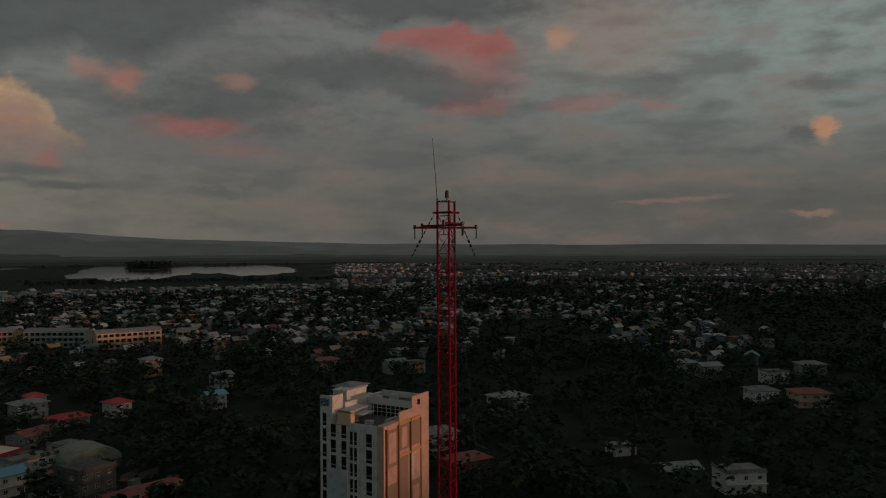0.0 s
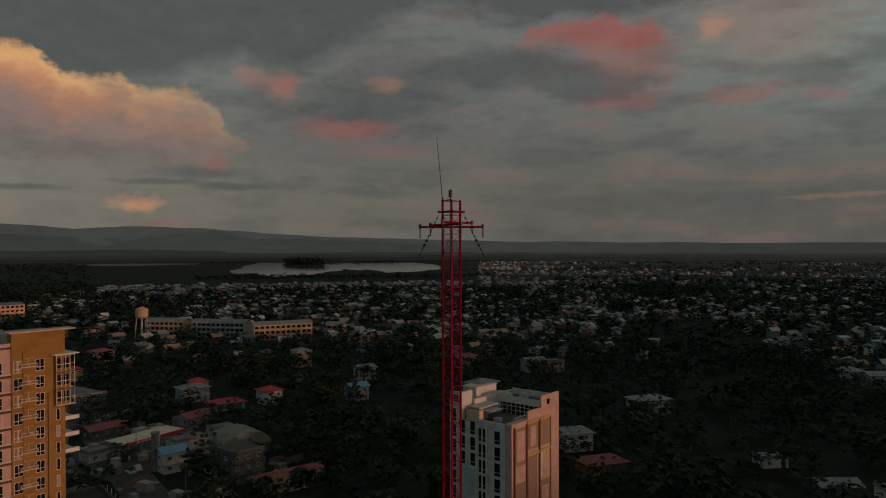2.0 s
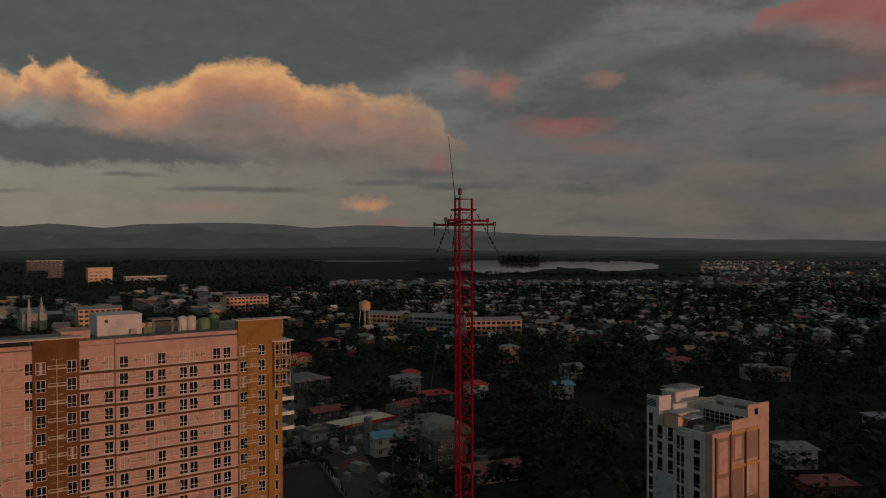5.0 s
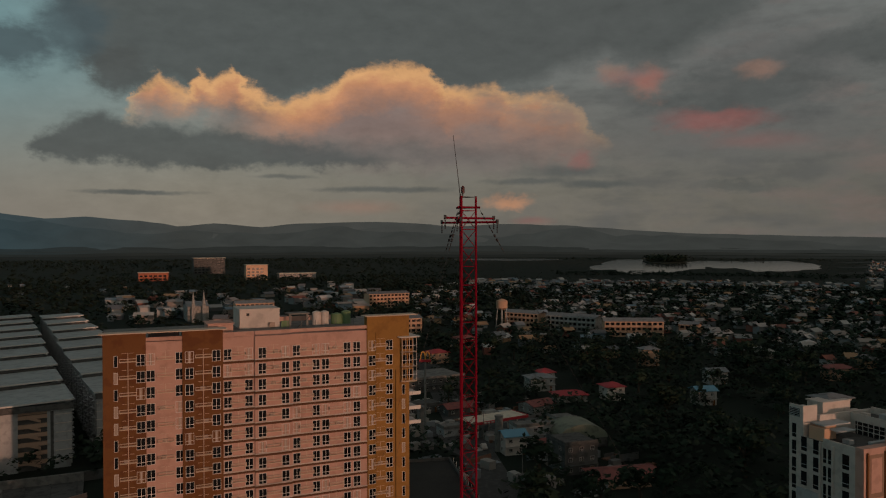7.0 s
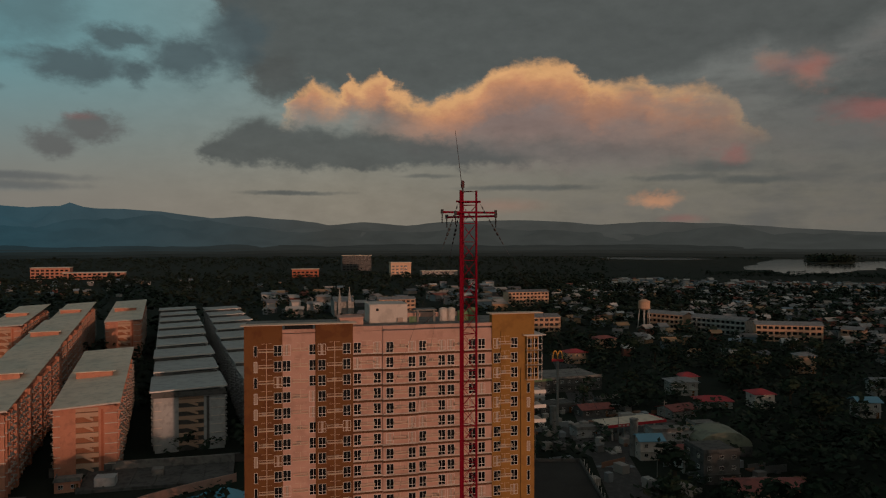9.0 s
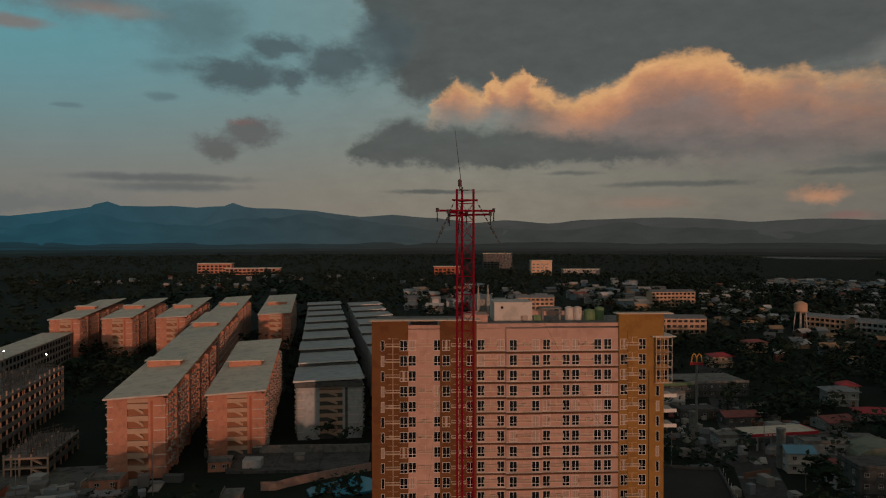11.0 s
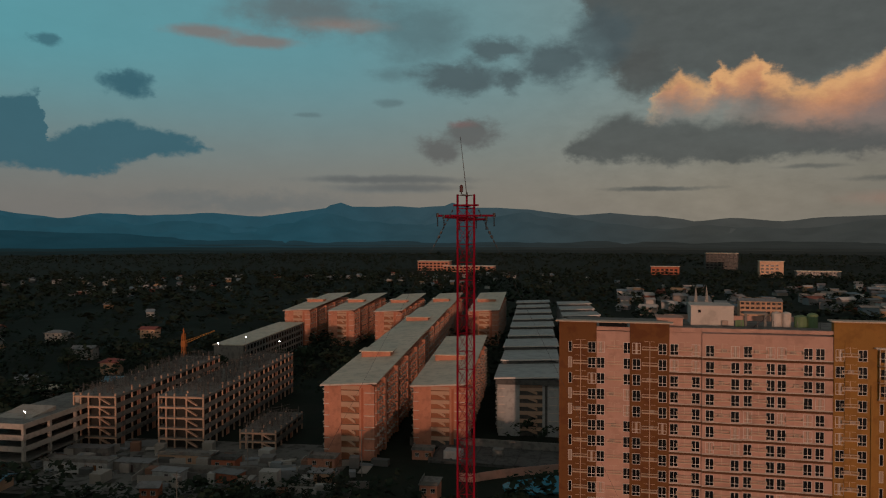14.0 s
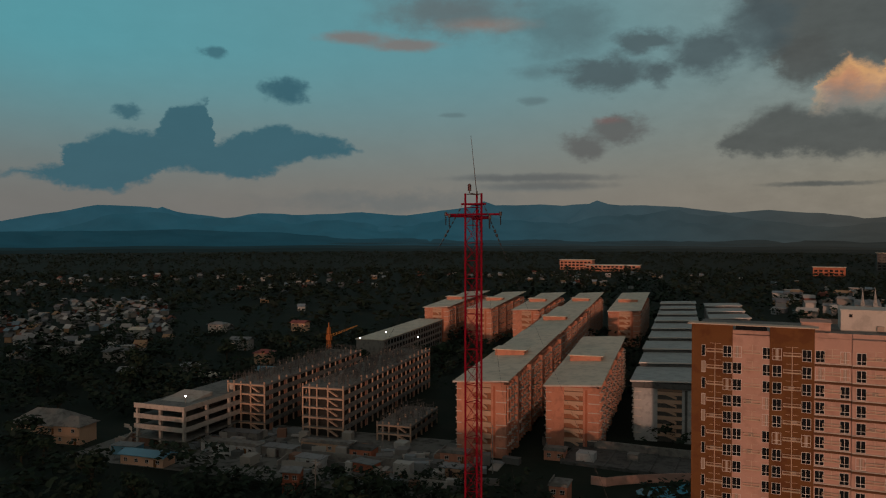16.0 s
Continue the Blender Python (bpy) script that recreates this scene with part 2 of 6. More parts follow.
puff(HAZE, 0.70, 0.50, -18.4, 4.2, 4.7, 0.26)
puff(HAZE, 0.60, 0.50, -17.5, 3.5, 3.8, 0.30)
puff(ROSE, 0.75, 0.40, -30.8, 14.4, 2.6, 0.38)
puff(ROSE, 0.75, 0.40, -27.3, 13.9, 2.6, 0.38)
puff(HAZE, 0.55, 0.50, -28.3, 2.4, 7.3, 0.64)
puff(DARK, 0.55, 0.40, 2.5, 3.4, 3.2, 0.15)
puff(BLUE, 0.80, 0.30, -36.0, 10.4, 1.5, 0.77)
puff(BLUE, 0.75, 0.30, -40.9, 12.9, 0.8, 0.38)
puff(BLUE, 0.85, 0.30, -46.9, 8.5, 0.9, 0.51)
puff(BLUE, 0.70, 0.30, -35.9, 10.5, 1.4, 0.81)
puff(HAZE, 0.70, 0.50, -24.5, 16.3, 4.3, 1.28)
puff(SALMON, 0.50, 0.70, -21.1, 15.3, 2.6, 0.38)
puff(SLATE, 0.40, 0.40, -17.7, 9.8, 0.9, 0.30)
puff(SLATE, 0.35, 0.40, -23.6, 8.9, 0.9, 0.17)
puff(MID, 0.60, 0.40, -17.1, 4.2, 5.1, 0.26)
puff(MID, 0.50, 0.40, -16.0, 3.6, 3.8, 0.26)
puff(DARK, 0.70, 0.40, 19.8, 3.8, 4.5, 0.21)
puff(DARK, 0.60, 0.40, 2.1, 3.4, 2.4, 0.15)
puff(DARK, 0.65, 0.40, 30.7, 4.4, 3.0, 0.21)
puff(DARK, 0.65, 0.40, 35.6, 4.1, 2.4, 0.26)
puff(DARK, 0.60, 0.50, 12.3, 4.7, 1.9, 0.13)
puff(ORANGE, 0.65, 0.50, 29.4, 2.8, 1.5, 0.51)
puff(RED, 0.39, 0.70, 31.1, 1.4, 1.0, 0.26)
puff(RED, 0.49, 0.60, 34.4, 5.8, 0.9, 0.60)
puff(SALMON, 0.45, 0.70, 17.8, 2.5, 2.6, 0.38)
puff(SALMON, 0.70, 0.65, 39.4, 11.2, 1.1, 0.85)
puff(SALMON, 0.55, 0.65, 36.7, 12.1, 0.8, 0.51)
puff(RED, 0.39, 0.70, 38.5, 11.7, 1.9, 0.43)
puff(RED, 0.42, 0.70, 39.6, 11.1, 0.9, 0.68)
puff(RED, 0.35, 0.70, 44.5, 8.4, 2.6, 0.51)
puff(SALMON, 0.50, 0.70, 46.8, 11.7, 0.9, 0.51)
puff(RED, 0.28, 0.70, 46.8, 6.9, 2.6, 0.43)
puff(DARK, 0.55, 0.50, 56.8, 13.0, 4.7, 0.94)
puff(DARK, 0.50, 0.50, 33.4, 5.0, 3.8, 0.34)
puff(DARK, 0.40, 0.50, 36.4, 4.1, 2.1, 0.21)
# billows: lighter and darker folds through the clouds
fold = wnode("ShaderNodeVectorMath", operation="SCALE")
wt.links.new(col, fold.inputs[0])
deep_fold = wm("ADD", 0.22, wm("MULTIPLY", ramp(AZ, -16.0, 8.0), 0.78))
plug(fold.inputs["Scale"], wm("ADD", 1.0, wm("MULTIPLY", deep_fold, wm("ADD", -0.34, wm("ADD", wm("MULTIPLY", fine, 0.50), wm("MULTIPLY", tiny, 0.18))))))
col = fold.outputs[0]
# the cloud deck goes on, dim, overhead and behind
col = blend(wm("MULTIPLY", ramp(EL, 19.0, 32.0), 0.85), col, (0.118, 0.128, 0.127))
facing = wnode("ShaderNodeVectorMath", operation="DOT_PRODUCT")
wt.links.new(coord, facing.inputs[0])
facing.inputs[1].default_value = SUN_WAY
glow = wm("MULTIPLY", ramp(facing.outputs["Value"], 0.45, 1.0), 0.55)
col = blend(glow, col, (0.46, 0.37, 0.29))
back = wnode("ShaderNodeBackground")
wt.links.new(col, back.inputs[0])
back.inputs[1].default_value = 1.08
wout = wnode("ShaderNodeOutputWorld")
wt.links.new(back.outputs[0], wout.inputs[0])

sun = new("sun", bpy.data.lights.new("sun", "SUN"))
sun.data.energy, sun.data.angle, sun.data.color = 1.2, radians(0.6), (1.0, 0.54, 0.37)
sun.matrix_world = look(SUN_WAY * 200, (0, 0, 0))


# ---- materials ----
def material(name, color, rough=0.8, metal=0.0, vary=0.25, scale=1.0, bump=0.15, per_thing=0.0, per_island=None, spots=None):
    """A surface with grain and stains; per_thing shifts its value from object to object; per_island gives colours for joined pieces."""
    m = bpy.data.materials.new(name)
    m.use_nodes = True
    t = m.node_tree
    bsdf = t.nodes["Principled BSDF"]
    bsdf.inputs["Roughness"].default_value, bsdf.inputs["Metallic"].default_value = rough, metal
    if rough >= 0.8:
        bsdf.inputs["Specular IOR Level"].default_value = 0.12
    tc = t.nodes.new("ShaderNodeTexCoord").outputs["Object"]

    def tex(s, d=4.0):
        n = t.nodes.new("ShaderNodeTexNoise")
        t.links.new(tc, n.inputs["Vector"])
        n.inputs["Scale"].default_value, n.inputs["Detail"].default_value = s, d
        return n.outputs["Fac"]

    def math_(op, a, b):
        n = t.nodes.new("ShaderNodeMath")
        n.operation = op
        for s, v in zip(n.inputs, (a, b)):
            if isinstance(v, bpy.types.NodeSocket):
                t.links.new(v, s)
            else:
                s.default_value = v
        return n.outputs[0]

    big, small = tex(0.22 * scale), tex(4.0 * scale, 6.0)
    value = math_("ADD", math_("MULTIPLY", big, vary * 1.3), math_("MULTIPLY", small, vary * 0.7))
    value = math_("ADD", value, 1.0 - vary)
    if per_thing:
        info = t.nodes.new("ShaderNodeObjectInfo").outputs["Random"]
        value = math_("ADD", value, math_("MULTIPLY", math_("SUBTRACT", info, 0.5), per_thing))
    base = None
    if per_island:
        r = t.nodes.new("ShaderNodeValToRGB")
        r.color_ramp.interpolation = "CONSTANT"
        t.links.new(t.nodes.new("ShaderNodeNewGeometry").outputs["Random Per Island"], r.inputs[0])
        while len(r.color_ramp.elements) < len(per_island):
            r.color_ramp.elements.new(0.5)
        for i, (e, c) in enumerate(zip(r.color_ramp.elements, per_island)):
            e.position, e.color = i / len(per_island), (*c, 1)
        base = r.outputs[0]
    if spots:
        mx = t.nodes.new("ShaderNodeMix")
        mx.data_type = "RGBA"
        rg = t.nodes.new("ShaderNodeMapRange")
        rg.inputs[1].default_value, rg.inputs[2].default_value = 0.5, 0.62
        t.links.new(tex(0.6 * scale, 6.0), rg.inputs[0])
        t.links.new(rg.outputs[0], mx.inputs[0])
        mx.inputs[6].default_value, mx.inputs[7].default_value = (*color, 1), (*spots, 1)
        base = mx.outputs[2]
    mul = t.nodes.new("ShaderNodeVectorMath")
    mul.operation = "SCALE"
    if base is None:
        mul.inputs[0].default_value = color
    else:
        t.links.new(base, mul.inputs[0])
    t.links.new(value, mul.inputs["Scale"])
    t.links.new(mul.outputs[0], bsdf.inputs["Base Color"])
    if bump:
        b = t.nodes.new("ShaderNodeBump")
        b.inputs["Strength"].default_value, b.inputs["Distance"].default_value = bump, 0.05
        t.links.new(small, b.inputs["Height"])
        t.links.new(b.outputs[0], bsdf.inputs["Normal"])
    return m


def lamp_glow(name, color, strength):
    m = bpy.data.materials.new(name)
    m.use_nodes = True
    b = m.node_tree.nodes["Principled BSDF"]
    b.inputs["Emission Color"].default_value, b.inputs["Emission Strength"].default_value = (*color, 1), strength
    return m


GILT = material("ochre_trim_paint", (0.50, 0.27, 0.09), 0.7, vary=0.3)
PANELBROWN = material("brown_grey_panel", (0.29, 0.19, 0.135), 0.85, vary=0.3)
GLASS = material("window_glass", (0.012, 0.014, 0.016), 0.12, vary=0.1, bump=0.02)
CURTAIN = material("curtained_glass", (0.34, 0.25, 0.19), 0.45, vary=0.4)
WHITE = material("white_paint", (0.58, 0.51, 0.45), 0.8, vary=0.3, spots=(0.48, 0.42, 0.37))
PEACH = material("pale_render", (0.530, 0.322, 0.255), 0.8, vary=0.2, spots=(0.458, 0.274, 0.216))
BROWN = material("brown_render", (0.168, 0.073, 0.027), 0.8, vary=0.25, spots=(0.14, 0.056, 0.023))
OCHRE = material("ochre_render", (0.31, 0.160, 0.045), 0.8, vary=0.25, spots=(0.26, 0.132, 0.038))
BAND = material("brown_band", (0.115, 0.055, 0.028), 0.8, vary=0.25)
FRAME = material("pale_window_frame", (0.62, 0.57, 0.52), 0.5, vary=0.1)
LEDGE = material("ledge_steel", (0.56, 0.42, 0.31), 0.6, vary=0.3)
UNIT = material("unit_casing", (0.30, 0.22, 0.17), 0.5, vary=0.2)
CONCRETE = material("raw_concrete", (0.22, 0.205, 0.185), 0.9, vary=0.5, spots=(0.15, 0.14, 0.13))
# near-black: painted shade of open interiors, and the annex's black roof
INNER = material("interior_shade_and_black_roof", (0.045, 0.042, 0.038), 0.95, vary=0.6, scale=0.5)
# darker version of the salmon render, painting in stair-well shade
STAIRBACK = material("stair_well_shade_render", (0.32, 0.14, 0.08), 0.9, vary=0.4)
# weathered concrete; also the painted shade of grey stair wells and roof risers
DARKCON = material("weathered_concrete_and_shade", (0.11, 0.105, 0.098), 0.9, vary=0.5, spots=(0.07, 0.068, 0.064))
GREYWALL = material("grey_render", (0.42, 0.42, 0.41), 0.85, vary=0.3, spots=(0.34, 0.34, 0.33))
MIDWALL = material("salmon_render", (0.52, 0.235, 0.155), 0.85, vary=0.35, spots=(0.44, 0.20, 0.135))
MIDPALE = material("pale_midrise_render", (0.42, 0.37, 0.32), 0.85, vary=0.3, spots=(0.33, 0.29, 0.25))
STAIRPALE = material("stair_concrete", (0.50, 0.33, 0.235), 0.85, vary=0.3)
ROOFMET = material("pale_metal_roof", (0.66, 0.56, 0.43), 0.65, vary=0.3, scale=0.6, spots=(0.54, 0.46, 0.35))
ROOFBLUE = material("blue_grey_metal_roof", (0.36, 0.355, 0.335), 0.6, vary=0.3, scale=0.6, spots=(0.27, 0.27, 0.255))
MASTRED = material("red_mast_paint", (0.225, 0.004, 0.017), 0.85, vary=0.35, scale=3.0)
MASTDARK = material("dark_steel", (0.05, 0.035, 0.035), 0.5, vary=0.3)
LAMPRED = material("red_beacon_lens", (0.09, 0.010, 0.012), 0.55, vary=0.2)
INSUL = material("insulator_porcelain", (0.03, 0.025, 0.025), 0.35, vary=0.2)
RUST = material("rust_red_roof", (0.26, 0.07, 0.055), 0.7, vary=0.35, spots=(0.19, 0.055, 0.045))
REDROOF = material("red_metal_roof", (0.40, 0.03, 0.035), 0.6, vary=0.3)
TEALROOF = material("blue_metal_roof", (0.13, 0.30, 0.40), 0.55, vary=0.25)
GREYROOF = material("grey_metal_roof", (0.20, 0.20, 0.20), 0.65, vary=0.35, per_thing=0.5, spots=(0.13, 0.13, 0.125))
HOUSEWALL = material("house_render", (0.36, 0.34, 0.31), 0.85, vary=0.35, per_thing=0.5, spots=(0.26, 0.24, 0.22))
HOUSEPINK = material("peach_house_render", (0.58, 0.36, 0.24), 0.85, vary=0.3, per_thing=0.4)
BRICKWALL = material("brick_red_render", (0.42, 0.14, 0.08), 0.85, vary=0.3, per_thing=0.3)
ASPHALT = material("asphalt", (0.075, 0.073, 0.070), 0.9, vary=0.4, spots=(0.10, 0.096, 0.09))
EARTH = material("dark_vegetated_ground", (0.017, 0.024, 0.017), 0.95, vary=0.6, scale=0.1, spots=(0.022, 0.027, 0.020))
YARD = material("bare_concrete_yard", (0.17, 0.165, 0.15), 0.95, vary=0.6, scale=0.4, spots=(0.075, 0.072, 0.064))
LEAF = material("foliage", (0.026, 0.040, 0.024), 0.9, vary=0.5, scale=0.5, per_thing=0.5, bump=0)
WOODS = material("distant_foliage", (0.04, 0.05, 0.03), 0.9, vary=0.4, scale=0.05, bump=0,
                 per_island=((0.021, 0.035, 0.021), (0.028, 0.040, 0.026), (0.018, 0.030, 0.019), (0.032, 0.040, 0.029)))
BARK = material("bark", (0.07, 0.055, 0.04), 0.95, vary=0.4, scale=2.0)
TOWN = material("distant_town", (0.4, 0.4, 0.4), 0.85, vary=0.2, scale=0.1, bump=0,
                per_island=((0.348, 0.326, 0.306), (0.224, 0.224, 0.224), (0.450, 0.419, 0.389), (0.314, 0.264, 0.230), (0.162, 0.162, 0.168), (0.408, 0.246, 0.144),
                            (0.265, 0.255, 0.246), (0.246, 0.099, 0.075), (0.510, 0.479, 0.450), (0.122, 0.122, 0.122), (0.204, 0.255, 0.287), (0.367, 0.338, 0.306)))
WATER = material("lake_water", (0.02, 0.03, 0.032), 0.08, vary=0.1, scale=0.02, bump=0.02)
POOL = material("pool_water", (0.05, 0.30, 0.42), 0.1, vary=0.1)
TARP = material("olive_tarpaulin", (0.20, 0.21, 0.15), 0.7, vary=0.4, scale=0.6, spots=(0.13, 0.14, 0.10))
ORANGEP = material("orange_crane_paint", (0.34, 0.11, 0.02), 0.6, vary=0.3)
GREENP = material("green_painted_metal", (0.13, 0.20, 0.09), 0.7, vary=0.3)
SIGNRED = material("red_sign_paint", (0.45, 0.02, 0.03), 0.5, vary=0.1)
SIGNYEL = material("yellow_sign_paint", (0.60, 0.28, 0.04), 0.5, vary=0.1)
FLOOD = lamp_glow("floodlight_lens", (1.0, 0.97, 0.9), 14.0)


# ---- mesh helpers ----
class Shape:
    """Collects boxes, tubes and prisms into one mesh."""

    def __init__(self):
        self.v, self.f = [], []

    def add(self, verts, faces):
        n = len(self.v)
        self.v += [tuple(p) for p in verts]
        self.f += [tuple(i + n for i in f) for f in faces]
        return self

    def box(self, x0, x1, y0, y1, z0, z1):
        return self.add([(x0, y0, z0), (x1, y0, z0), (x1, y1, z0), (x0, y1, z0), (x0, y0, z1), (x1, y0, z1), (x1, y1, z1), (x0, y1, z1)],
                        [(3, 2, 1, 0), (4, 5, 6, 7), (0, 1, 5, 4), (1, 2, 6, 5), (2, 3, 7, 6), (3, 0, 4, 7)])

    def tube(self, a, b, r, n=6, r2=None):
        a, b = Vector(a), Vector(b)
        q = (b - a).to_track_quat("Z", "Y")
        r2 = r if r2 is None else r2
        ring = [(math.cos(2 * math.pi * i / n), math.sin(2 * math.pi * i / n)) for i in range(n)]
        vs = [a + q @ Vector((c * r, s * r, 0)) for c, s in ring] + [b + q @ Vector((c * r2, s * r2, 0)) for c, s in ring]
        fs = [(i, (i + 1) % n, n + (i + 1) % n, n + i) for i in range(n)]
        return self.add(vs, fs + [tuple(range(n))[::-1], tuple(range(n, 2 * n))])

    def gable(self, x0, x1, y0, y1, z, h, over=0.5, thick=0.18):
        """A gabled roof with its ridge along x, with thickness."""
        x0, x1, y0, y1 = x0 - over, x1 + over, y0 - over, y1 + over
        ym = (y0 + y1) / 2
        a = [(x0, y0, z), (x1, y0, z), (x1, ym, z + h), (x0, ym, z + h), (x0, y1, z), (x1, y1, z)]
        b = [(x, y, zz + thick) for x, y, zz in a]
        self.add(a + b, [(0, 3, 2, 1), (3, 4, 5, 2), (6, 7, 8, 9), (9, 8, 11, 10), (0, 1, 7, 6), (4, 10, 11, 5), (0, 6, 9, 3), (3, 9, 10, 4), (1, 2, 8, 7), (2, 5, 11, 8)])
        return self

    def hip(self, x0, x1, y0, y1, z, h, over=0.5, thick=0.15):
        x0, x1, y0, y1 = x0 - over, x1 + over, y0 - over, y1 + over
        ins = min(x1 - x0, y1 - y0) * 0.45
        if x1 - x0 >= y1 - y0:
            r0, r1 = (x0 + ins, (y0 + y1) / 2), (x1 - ins, (y0 + y1) / 2)
            top = [(0, 1, 5, 4), (2, 3, 4, 5), (1, 2, 5), (3, 0, 4)]
        else:
            r0, r1 = ((x0 + x1) / 2, y0 + ins), ((x0 + x1) / 2, y1 - ins)
            top = [(0, 1, 4), (1, 2, 5, 4), (2, 3, 5), (3, 0, 4, 5)]
        zt = z + thick
        self.add([(x0, y0, zt), (x1, y0, zt), (x1, y1, zt), (x0, y1, zt), (*r0, zt + h), (*r1, zt + h)], top)
        return self.box(x0, x1, y0, y1, z, zt - 0.004)

    def mesh(self, name):
        m = bpy.data.meshes.new(name)
        m.from_pydata(self.v, [], self.f)
        m.update()
        return m


def part(name, shape, mat, parent=None, label="", m=None):
    """One mesh object under a thing or a part; shape may be a mesh that is shared."""
    data = shape
    if isinstance(shape, Shape):
        data = shape.mesh(name)
    if not data.materials:
        data.materials.append(mat)
    ob = new(name, data)
    ob.parent = parent
    if m is not None:
        ob.matrix_basis = m
    return tagged(ob, label)


def thing(name, label, category, group="", m=None, kind=""):
    ob = new(name)
    ob.empty_display_size = 0.5
    if m is not None:
        ob.matrix_basis = m
    return tagged(ob, label, category, group, kind)


def solid(name, shape, mat, label, category, kind="", m=None, group=""):
    return tagged(part(name, shape, mat, None, "", m), label, category, group, kind)


# ---- ground, roads, lake ----
g = Shape()
G = 40
for i in range(G + 1):
    for j in range(G + 1):
        u, v = i / G * 2 - 1, j / G * 2 - 1
        g.v.append((4900 * u * abs(u), 4900 * v * abs(v), 0.0))
g.f += [(i * (G + 1) + j, (i + 1) * (G + 1) + j, (i + 1) * (G + 1) + j + 1, i * (G + 1) + j + 1) for i in range(G) for j in range(G)]
solid("ground", g, EARTH, "dark green overgrown lowland reaching the horizon", "ground", "structure")


def outline(name, cx, cy, rx, ry, rot, z, mat, label, category, seed, rough=0.25, n=90, thick=0.3, kind="structure"):
    """A low sheet with an uneven round outline."""
    s = Shape()
    ring = []
    for i in range(n):
        a = 2 * math.pi * i / n
        k = 1 + rough * noise.fractal((math.cos(a) * 1.6 + seed, math.sin(a) * 1.6, seed * 3.1), 1.0, 2.0, 4)
        x, y = math.cos(a) * rx * k, math.sin(a) * ry * k
        ring.append((cx + x * math.cos(rot) - y * math.sin(rot), cy + x * math.sin(rot) + y * math.cos(rot)))
    s.add([(x, y, 0.01) for x, y in ring] + [(x, y, z) for x, y in ring],
          [tuple(range(n, 2 * n))] + [(i, (i + 1) % n, n + (i + 1) % n, n + i) for i in range(n)])
    return solid(name, s, mat, label, category, kind)


def polar(az, d):
    return d * math.sin(radians(az)), d * math.cos(radians(az))


# each: azimuth and distance of the middle, half length along the view, half width across it, seed
LAKE_ROWS = [(39.2, 1980, 560, 118, 1), (44.6, 2080, 300, 130, 2), (48.0, 2050, 390, 100, 3), (29.0, 2450, 150, 165, 4), (55.6, 2140, 90, 60, 5)]
LAKES = [(*polar(az, d), along, across, radians(90 - az), seed) for az, d, along, across, seed in LAKE_ROWS]
for k, (cx, cy, rx, ry, rot, seed) in enumerate(LAKES):
    outline("water" if k == 0 else "water.%03d" % k, cx, cy, rx, ry, rot, 0.4 + 0.03 * k, WATER, "pale grey lake reflecting the evening sky", "lake", seed, 0.30)
outline("island", *polar(40.8, 2300), 200, 66, radians(90 - 40.8), 1.6, EARTH, "low dark wooded island in the lake", "island", 12, 0.2)

# ---- mountains ----
def ridge(name, dist, az0, az1, heights, seed, mat, rough, label):
    """A range of hills on an arc about the place; heights are (degrees of azimuth, metres)."""
    s = Shape()
    n, rows = 220, 7
    xs, hs = [a for a, _ in heights], [h for _, h in heights]
    for i in range(n + 1):
        az = az0 + (az1 - az0) * i / n
        h = float(np.interp(az, xs, hs))
        h *= 1 + rough * noise.fractal((az * 0.16, seed, 0.3), 1.0, 2.0, 6)
        a = radians(az)
        for j in range(rows + 1):
            v = j / rows
            d = dist - (500 if h > 25 else 40) * (1 - v) + (60 if h > 25 else 12) * noise.noise((az * 0.3, v * 3, seed))
            z = h * v ** 1.3 * (1 + (0.35 * noise.fractal((az * 0.35, v * 2.5, seed + 5), 1.0, 2.0, 4) if 0 < j < rows else 0))
            s.v.append((d * math.sin(a), d * math.cos(a), max(z, 0) - (0.5 if j == 0 else 0)))
    s.f += [(i * (rows + 1) + j, (i + 1) * (rows + 1) + j, (i + 1) * (rows + 1) + j + 1, i * (rows + 1) + j + 1) for i in range(n) for j in range(rows)]
    return solid(name, s, mat, label, "hills", "structure")


